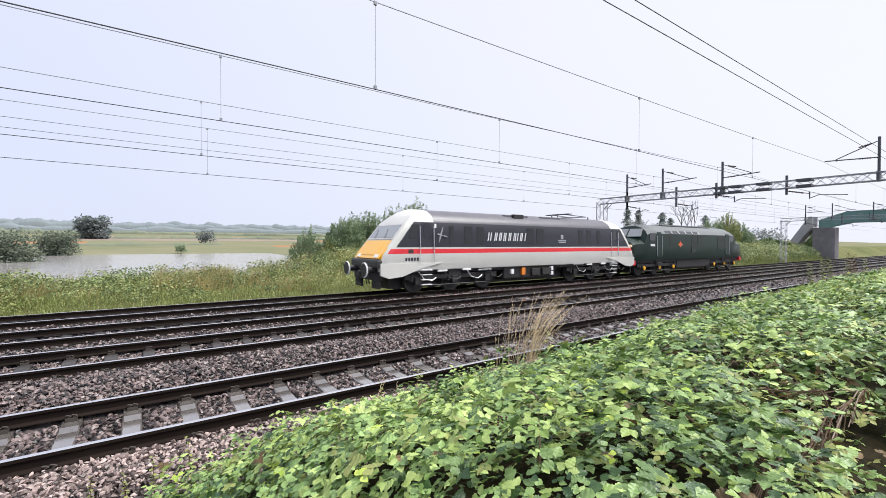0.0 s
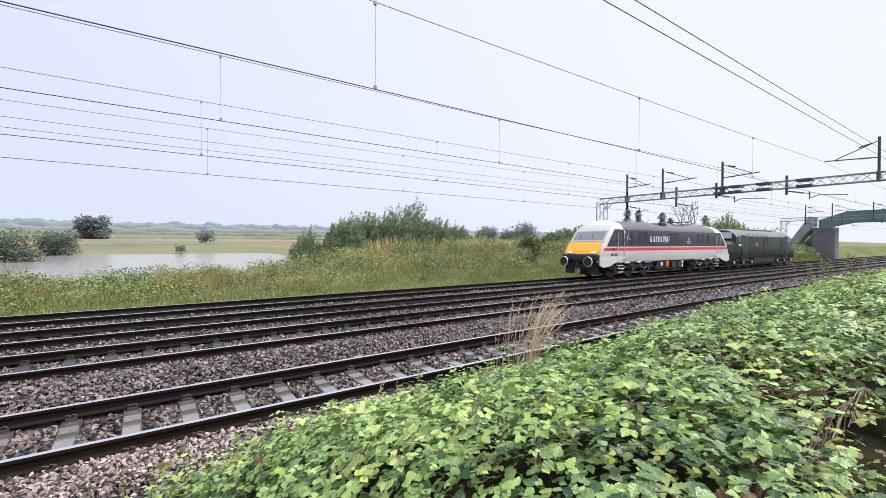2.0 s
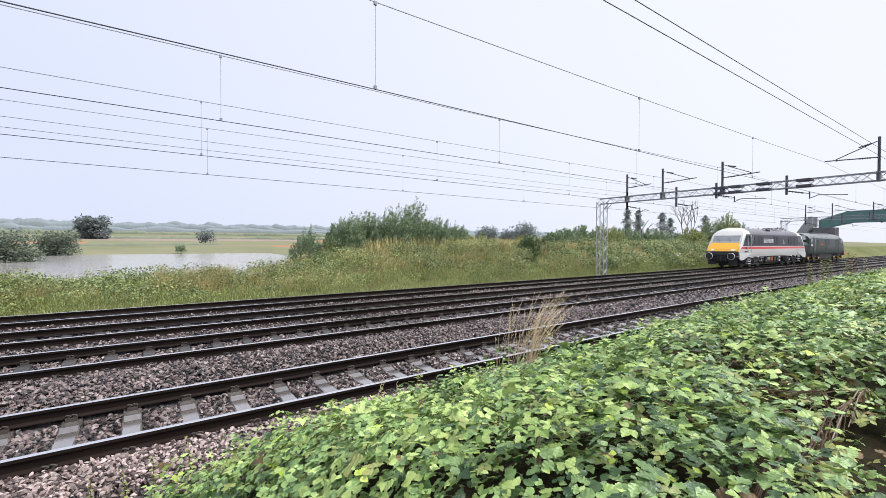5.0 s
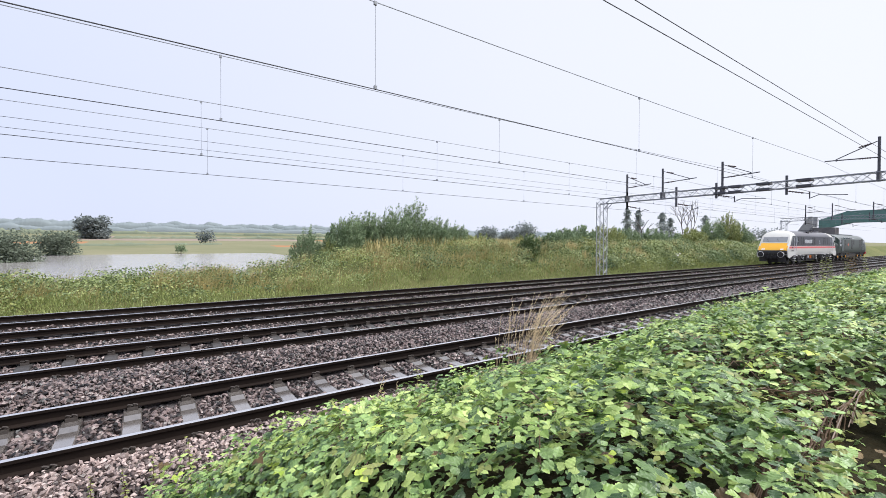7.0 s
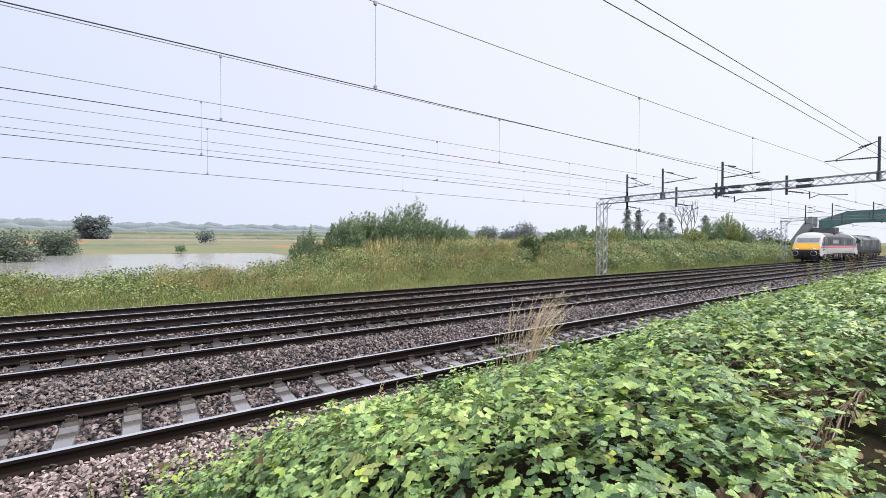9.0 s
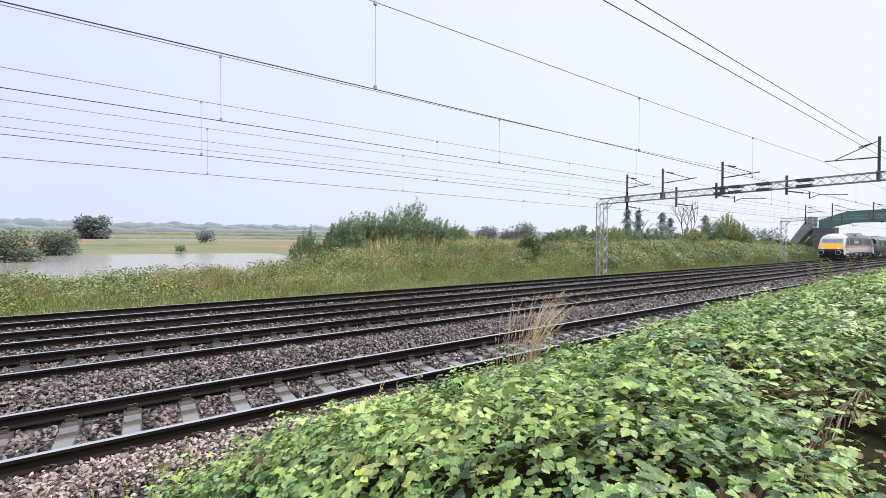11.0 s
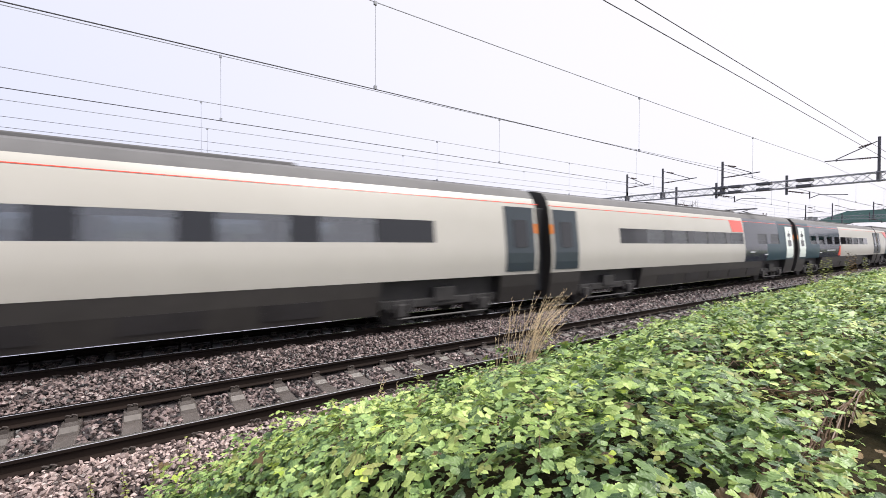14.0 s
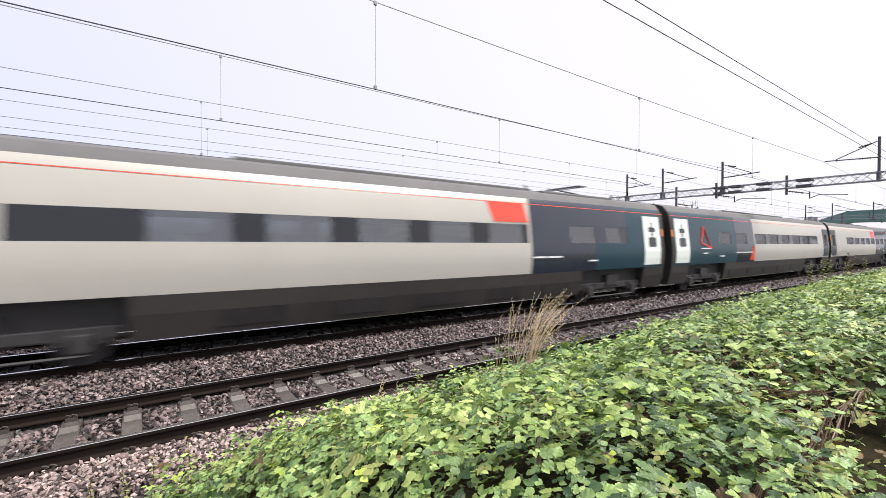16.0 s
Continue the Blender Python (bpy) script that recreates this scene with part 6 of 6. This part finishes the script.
def verge():
    n = 70000
    x = -9 + 100 * rng.random(n) ** 1.35
    y = 20.2 + 8.5 * rng.random(n) ** 1.1
    z = verge_top(x, y) - rng.exponential(0.12, n) + rng.normal(-0.16, 0.08, n)
    low = y < 21.3
    patch = waves(x * 0.33 + 1.5, y * 0.9) + rng.normal(0, 0.3, n)
    size = rng.uniform(0.05, 0.13, n) * np.where(x > 30, 1.4, 1.0)
    z = z + 0.16 * np.clip(patch - 0.3, 0, 1)
    pos = np.stack([x, y, z], 1)
    for sel, name, lab in (((patch > -0.05) & (patch < 0.6) & ~low, "verge_leaf", "dense brambles and weeds on the far verge"), ((patch <= -0.05) & ~low & (patch > -0.5), "leaf_dull", "dull olive weeds on the far verge"), ((patch > 0.55) & ~low, "bush_dark", "dark clumps of bramble on the far verge")):
        m = sel
        v, f = strew(LEAFLET_V, LEAFLET_F, pos[m], turns(m.sum(), 0.7, (0, -0.5, 0.8)), size[m])
        tagged(fastmesh("verge_weeds", v, f, M[name]), lab, "weeds", kind="stuff")
    n = 40000
    x = -9 + 100 * rng.random(n) ** 1.35
    y = 19.7 + 7.5 * rng.random(n) ** 1.3
    patch = waves(x * 0.33 + 1.5, y * 0.9) + rng.normal(0, 0.35, n)
    tall = (patch < -0.25) & (y > 20.7) & (x < 34)
    short = y < 21.5
    for m, name, lab, h0, h1, w in ((tall, "verge_grass", "tall straw-yellow grass on the far verge", 0.40, 0.95, 0.02), (short & ~tall, "green_grass", "short green grass beside the far track", 0.10, 0.26, 0.03)):
        k = m.sum()
        hgt = rng.uniform(h0, h1, k) * (0.6 + 0.5 * (waves(x[m] * 1.3, y[m] * 2.0) + 0.6))
        base = np.stack([x[m], y[m], verge_top(x[m], y[m]) - 0.60 * hgt + rng.normal(0, 0.06, k)], 1)
        sc = np.stack([hgt * 0.6, np.full(k, w) * np.where(x[m] > 30, 1.5, 1), hgt], 1)
        a = rng.normal(0, 0.5, k)
        rot = np.zeros((k, 3, 3))
        rot[:, 0, 0], rot[:, 1, 0] = np.cos(a), np.sin(a)
        rot[:, 0, 1], rot[:, 1, 1] = -np.sin(a), np.cos(a)
        rot[:, 2, 2] = 1
        v, f = strew(BLADE_V, BLADE_F, base, rot, sc)
        tagged(fastmesh("verge_grass", v, f, M[name]), lab, "grass", kind="stuff")


verge()


def foot_grass():
    """Short bright grass in tussocks along the edge of the far stones."""
    n = 26000
    x = -9 + 80 * rng.random(n) ** 1.35
    y = 19.75 + 1.7 * rng.random(n)
    keep = waves(x * 2.2, y * 3.0) + rng.normal(0, 0.4, n) > -0.25
    x, y = x[keep], y[keep]
    n = len(x)
    hgt = rng.uniform(0.10, 0.34, n) * (0.8 + 0.4 * waves(x * 1.1, y))
    base = np.stack([x, y, np.maximum(verge_top(x, y), bank(x, y)) - 0.05], 1)
    v, f = strew(BLADE_V, BLADE_F, base, turns(n, 0.25), np.stack([hgt * 0.8, np.full(n, 0.022) * np.where(x > 30, 1.6, 1), hgt], 1))
    tagged(fastmesh("foot_grass", v, f, M["green_grass"]), "short bright green grass beside the far stones", "grass", kind="stuff")


foot_grass()


# ---------------- shrubs and trees ----------------
def shrub(name, label, at, rx, ry, h, shoots, per, leaf, material, lean=0.0, tuft=0.26, slim=True, category="shrub", cut=0.25):
    """Many curved shoots from one root, leafy along their upper part; leaves follow the shoots."""
    t = thing(name, label, category, at=at)
    bm = bmesh.new()
    P, D = [], []
    for i in range(shoots):
        a, r = rng.uniform(0, 2 * math.pi), math.sqrt(rng.random())
        ex, ey = rx * r * math.cos(a), ry * r * math.sin(a)
        top = h * (1 - 0.55 * r ** 2.2) * rng.uniform(0.70, 1.13)
        ex += lean * top * 0.5
        b = Vector((ex * 0.35, ey * 0.35, 0))
        e = Vector((ex, ey, top))
        mid = b.lerp(e, 0.5) + Vector((ex * 0.12 - lean * top * 0.12, ey * 0.12, top * 0.08))
        pts = [(b * (1 - q) + mid * q) * (1 - q) + (mid * (1 - q) + e * q) * q for q in np.linspace(0, 1, 6)]
        pts = [p + Vector((lean * top * 0.35 * (k / 5) ** 3, 0, -lean * top * 0.10 * (k / 5) ** 3)) for k, p in enumerate(pts)]
        if i < 46:
            for k, (p, q) in enumerate(zip(pts, pts[1:])):
                tube(bm, p, q, 0.022 * h / 3 * (1 - k / 6), 4, 0.022 * h / 3 * (1 - (k + 1) / 6))
        q = cut + (1.04 - cut) * rng.random(per) ** 0.8
        pa = np.array([list(p) for p in pts])
        seg = np.clip((q * 5).astype(int), 0, 4)
        fr = (q * 5 - seg)[:, None]
        c = pa[seg] * (1 - fr) + pa[seg + 1] * fr
        spread = tuft * (1.05 - q)[:, None] + 0.06
        P.append(c + rng.normal(0, 1, (per, 3)) * spread * 0.42)
        d = (pa[seg + 1] - pa[seg])
        d = d / np.linalg.norm(d, axis=1)[:, None]
        D.append(d * 0.9 + rng.normal(0, 0.55, (per, 3)) + np.array([lean * 0.9, 0, 0]))
    part("branches", bm, M["bark"], t)
    P, D = np.concatenate(P), np.concatenate(D)
    P[:, 2] = np.maximum(P[:, 2], 0.02)
    V, F = (SLIM_V, SLIM_F) if slim else (LEAFLET_V, LEAFLET_F)
    v, f = strew(V, F, P, along(D, 0.8), leaf * rng.uniform(0.7, 1.3, len(P)))
    fastmesh("crown", v, f, M[material], t)
    return t


W = "wind-blown grey-green willow shrub on the bank"
shrub("willow_shrub", "small round green shrub at the lake edge", (8.6, 28, 0.4), 1.1, 1.0, 2.55, 130, 70, 0.13, "willow", 0.08)
shrub("willow_shrub", "yellow-green young willow on the bank", (9.9, 26.8, 0.7), 0.8, 0.8, 1.6, 60, 45, 0.15, "willow_yellow", 0.1)
for _x, _y, _z, _r, _h in ((10.9, 27.5, 0.8, 1.5, 3.0), (12.6, 28.5, 0.9, 1.9, 3.3), (14.6, 28, 1.0, 2.1, 3.6), (16.6, 28.4, 1.1, 2.0, 4.15), (18.6, 28, 1.2, 1.9, 2.9), (20.6, 28.4, 1.2, 2.0, 2.4)):
    shrub("willow_shrub", W, (_x, _y, _z), _r, 1.6, _h, 150, 62, 0.21, "willow", 0.22)
for _x, _y, _z, _r, _h in ((22.6, 29.5, 1.2, 2.4, 1.9), (25.4, 30, 1.2, 2.3, 1.7), (30.5, 29, 1.2, 2.2, 1.7)):
    shrub("willow_shrub", "pale yellow-green willow scrub behind the bank", (_x, _y, _z), _r, 1.5, _h, 90, 50, 0.20, "willow_yellow", 0.12)
shrub("dark_bush", "dark green hawthorn bush on the bank", (24.7, 23.4, 0.7), 1.1, 1.0, 2.0, 90, 55, 0.13, "bush_dark", 0.25, slim=False)
shrub("dark_bush", "dark green hawthorn bush on the bank", (27.4, 24.4, 1.4), 1.0, 0.8, 1.9, 45, 30, 0.12, "bush_dark", 0.5, slim=False)
for i, (_x, _y, _z, _r, _h) in enumerate(((33.5, 27, 1.2, 2.6, 2.2), (37.5, 28, 1.2, 3.0, 2.6), (42.0, 28, 1.2, 3.4, 2.8), (46.5, 28.5, 1.2, 3.4, 2.7), (52, 28, 1.2, 3.8, 2.5), (58, 29, 1.2, 4.2, 2.4), (63.5, 28.5, 1.2, 4.0, 3.1), (69, 28, 1.2, 3.0, 4.4), (72.5, 27.5, 1.2, 3.0, 5.2), (76, 27, 1.2, 2.4, 4.0))):
    shrub("willow_shrub", "grey-green willow scrub along the line", (_x, _y, _z), _r, 1.8, _h, 130, 46, 0.32, ("willow", "willow", "willow_yellow", "willow")[i % 4] if i < 7 else "willow_yellow" if i == 8 else "willow", 0.15)
for _x, _y, _z, _r, _h in ((82, 24, 0.6, 4, 1.9), (88, 27, 0.6, 4, 2.2), (104, 24, 0.3, 4.5, 3.4), (112, 26, 0.3, 4.5, 4.0)):
    shrub("dark_bush", "dark green bushes near the footbridge", (_x, _y, _z), _r, 2.0, _h, 90, 40, 0.34, "bush_dark", 0.05, slim=False)


def limb_tree(name, label, at, h, spread, levels, material=None, leaves=0, leaf=0.2, r0=0.12, category="tree", crown_base=0.3):
    """A trunk that forks again and again; leaves, if any, in clumps about the twigs."""
    t = thing(name, label, category, at=at)
    bm = bmesh.new()
    tips = []

    def grow(p, d, l, r, k):
        q = p + d * l
        tube(bm, p, q, r, 6 if k < 2 else 4, r * 0.68)
        if k >= levels:
            tips.append(q)
            return
        if k >= 2:
            tips.append(q)
        for _ in range(3 if k < 2 else 2):
            nd = (d + Vector(rng.normal(0, spread, 3)) + Vector((0, 0, 0.12))).normalized()
            grow(q, nd, l * rng.uniform(0.62, 0.88), r * 0.62, k + 1)
    grow(Vector((0, 0, -0.2)), Vector((0, 0, 1)), h * crown_base, r0, 0)
    part("trunk", bm, M["bark"], t)
    if leaves:
        tp = np.array([list(q) for q in tips])
        c = tp[rng.integers(0, len(tp), leaves)] + rng.normal(0, h * 0.055, (leaves, 3))
        v, f = strew(LEAFLET_V, LEAFLET_F, c, turns(leaves, 0.9), leaf * rng.uniform(0.7, 1.3, leaves))
        fastmesh("crown", v, f, M[material], t)
    return t


for _x, _h in ((66.5, 8.6), (69.0, 9.2)):
    limb_tree("bare_tree", "leafless grey tree standing above the scrub", (_x, 31, 0.9), _h, 0.36, 4, r0=0.10, crown_base=0.30)
limb_tree("bare_tree", "leaning half-dead tree with a few twigs", (53.5, 30, 1.0), 4.2, 0.5, 3, r0=0.12, crown_base=0.4)


def poplar(at, h, w):
    t = thing("poplar", "tall slim poplar far behind the scrub, greyed for haze", "tree", "poplars", at=at)
    bm = bmesh.new()
    tube(bm, (0, 0, 0), (0, 0, h * 0.95), h * 0.015, 6, 0.02)
    part("trunk", bm, M["bark"], t)
    n = 1500
    q = rng.random(n)
    r = w * np.sin(np.pi * np.clip(q * 0.9 + 0.08, 0, 1)) ** 0.7 * np.sqrt(rng.random(n)) * (0.75 + 0.35 * np.sin(q * 23))
    a = rng.uniform(0, 6.28, n)
    p = np.stack([r * np.cos(a), r * np.sin(a), h * (0.08 + 0.92 * q)], 1)
    v, f = strew(LEAFLET_V, LEAFLET_F, p, turns(n, 0.9), rng.uniform(0.5, 0.9, n))
    fastmesh("crown", v, f, M["hazed_poplar"], t)


for _x, _h, _w in ((182.5, 17.5, 2.6), (192, 17.2, 2.6), (214, 17.0, 3.4), (222, 14.5, 3.0), (262, 17.5, 4.0)):
    poplar((_x, 110, 1.0), _h, _w)


def round_tree(at, h, w, n, leaf, material="hazed_tree", label="broad round tree far off, its crown greyed for mist", flat=1.0, low=0.26):
    t = thing("round_tree", label, "tree", at=at)
    bm = bmesh.new()
    tube(bm, (0, 0, -0.5), (0, 0, h * 0.4), h * 0.035, 8, h * 0.025)
    for i in range(7):
        a = i * 0.9
        tube(bm, (0, 0, h * 0.3), (w * 0.35 * math.cos(a), w * 0.35 * math.sin(a), h * (0.55 + 0.04 * i)), h * 0.015, 5, 0.03)
    part("trunk", bm, M["bark"], t)
    cl = []
    for i in range(34):
        a, q = i * 2.4, (i * 0.4142 + 0.3) % 1
        rr = w * 0.36 * math.sqrt((i + 0.5) / 34)
        cl.append((rr * math.cos(a), rr * math.sin(a), h * (low + (0.82 - low) * q * (1 - 0.5 * (rr / w) ** 2)), w * rng.uniform(0.13, 0.21)))
    cl = np.array(cl)
    k = rng.integers(0, len(cl), n)
    d = rng.normal(0, 1, (n, 3))
    d /= np.linalg.norm(d, axis=1)[:, None]
    p = cl[k, :3] + d * (cl[k, 3] * rng.uniform(0.6, 1.08, n))[:, None] * np.array([1, 1, flat])
    p[:, 2] = np.maximum(p[:, 2], 0.05 * h)
    v, f = strew(LEAFLET_V, LEAFLET_F, p, turns(n, 0.9), leaf * rng.uniform(0.6, 1.3, n))
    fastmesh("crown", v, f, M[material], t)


def land(x, y):
    return float(bank(np.array([float(x)]), np.array([float(y)]))[0])


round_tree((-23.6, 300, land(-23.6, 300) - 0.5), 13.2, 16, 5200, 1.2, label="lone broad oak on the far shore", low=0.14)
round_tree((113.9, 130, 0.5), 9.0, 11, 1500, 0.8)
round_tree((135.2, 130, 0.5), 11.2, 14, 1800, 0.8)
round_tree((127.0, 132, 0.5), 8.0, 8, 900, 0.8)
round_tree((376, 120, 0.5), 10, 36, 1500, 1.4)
round_tree((-20.6, 162, -1.7), 7.2, 11.0, 4500, 0.52, "hazed_bush", "round willow bush at the water's edge", low=0.08)
round_tree((-22.4, 111, -1.7), 5.9, 11.5, 5200, 0.42, "hazed_bush", "spreading willow bush at the water's edge", low=0.08)
round_tree((-18.4, 110, -1.7), 3.0, 6.0, 1200, 0.30, "hazed_bush", "low willow bush at the water's edge", low=0.08)
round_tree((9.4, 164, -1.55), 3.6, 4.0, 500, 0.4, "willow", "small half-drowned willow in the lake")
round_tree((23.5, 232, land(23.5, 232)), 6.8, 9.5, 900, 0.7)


def far_woods():
    """Hedges and woods along the skyline, distance haze mixed into their colours: solid banks with an uneven top."""
    for k, (y0, x0, x1, h, n) in enumerate(((222, -160, 30, 1.6, 260), (300, -260, 240, 2.4, 500), (400, -320, 420, 4.0, 700))):
        x = np.linspace(x0, x1, n)
        y = y0 + 10 * np.sin(x * 0.02 + k) + 0.06 * x
        g = np.array([noise.noise((float(q) * 0.07, k * 5.0, 2)) for q in x]) + 0.6 * np.array([noise.noise((float(q) * 0.4, k * 3.0, 8)) for q in x])
        top = h * np.clip(0.5 + 0.7 * g, 0.0, 1.6)
        b = bank(x, y)
        rows = [np.stack([x, y - 1.2, b - 0.5], 1), np.stack([x, y - 1.2, b + top * 0.7], 1), np.stack([x, y, b + top], 1), np.stack([x, y + 1.2, b - 0.5], 1)]
        i = np.arange(3)[:, None] * n + np.arange(n - 1)[None]
        f = np.stack([i, i + 1, i + 1 + n, i + n], 2).reshape(-1, 4)
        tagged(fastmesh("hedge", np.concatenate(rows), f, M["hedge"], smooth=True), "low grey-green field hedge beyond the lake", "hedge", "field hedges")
    for k, (y0, x0, x1, h, n) in enumerate(((520, -420, 760, 7, 1400), (640, -560, 1100, 12, 1600), (900, -900, 2600, 16, 2000))):
        x = np.linspace(x0, x1, n)
        y = y0 + 14 * np.sin(x * 0.013 + k)
        g = np.array([noise.noise((float(q) * 0.035, k * 7.0, 0)) for q in x]) + 0.4 * np.array([noise.noise((float(q) * 0.11, k * 3.0, 5)) + 0.5 * noise.noise((float(q) * 0.61, k * 3.0, 9)) for q in x])
        top = h * np.clip(0.62 + 0.42 * g, 0.18, 1.4)
        b = bank(x, y)
        rows = [np.stack([x, y - 6, b - 1], 1), np.stack([x, y - 6, b + top * 0.55], 1), np.stack([x, y - 2, b + top], 1), np.stack([x, y + 8, b + top * 0.8], 1), np.stack([x, y + 10, b - 1], 1)]
        v = np.concatenate(rows)
        i = np.arange(4)[:, None] * n + np.arange(n - 1)[None]
        f = np.stack([i, i + 1, i + 1 + n, i + n], 2).reshape(-1, 4)
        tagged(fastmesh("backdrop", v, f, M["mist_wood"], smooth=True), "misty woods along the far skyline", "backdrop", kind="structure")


far_woods()


def scrub_grass():
    """Tall pale grass on the flat ground behind the bank."""
    n = 22000
    x = 12 + 80 * rng.random(n) ** 1.2
    y = rng.uniform(25, 40, n)
    base = np.stack([x, y, bank(x, y) + 0.2], 1)
    hgt = rng.uniform(0.5, 1.1, n)
    v, f = strew(BLADE_V, BLADE_F, base, turns(n, 0.15), np.stack([hgt * 0.5, np.full(n, 0.05), hgt], 1))
    tagged(fastmesh("scrub_grass", v, f, M["verge_grass"]), "tall pale grass behind the bank", "grass", kind="stuff")


scrub_grass()


# ---------------- motion ----------------
def motions():
    loco = [(0, 7.85), (1, 15.12), (2, 22.3), (3, 29.34), (4, 36.15), (5.25, 44.3), (6.5, 51.95), (8, 60.7), (9, 66.2), (10.25, 73.0), (11.5, 79.5), (12.5, 84.7), (14, 92.5), (16, 102.8)]
    yd = TRACKS["D"]
    walk(IC, [(t, pose(x, yd, 0)) for t, x in loco])
    walk(DIESEL, [(t, pose(x + 17.95, yd, 0)) for t, x in loco])
    # wheels roll with the ground they cover
    path = [(t, x) for t, x in loco]
    for w, x, y, r in ROLLING:
        rows, n = [], 150
        for i in range(n + 1):
            t = 16 * i / n
            s = float(np.interp(t, [p[0] for p in path], [p[1] for p in path]))
            rows.append((t, pose(x, y, r, 0, math.degrees(s / r) % 360, 0) @ pose(0, 0, 0, 0, 0, 0 if y > 0 else 180)))
        walk(w, rows)
    # the express keeps one speed; its first gap lies at 26.45 m at 13.2 s
    for i, c in enumerate(COACHES):
        rows = []
        for t in (0, 4, 8, 12, 16):
            gap = 26.45 + 39.88 * (t - 13.2) - (0.35 if i == 0 else 0)
            rows.append((t, pose(gap - i * CAR, TRACKS["B"], 0)))
        walk(c, rows)


motions()
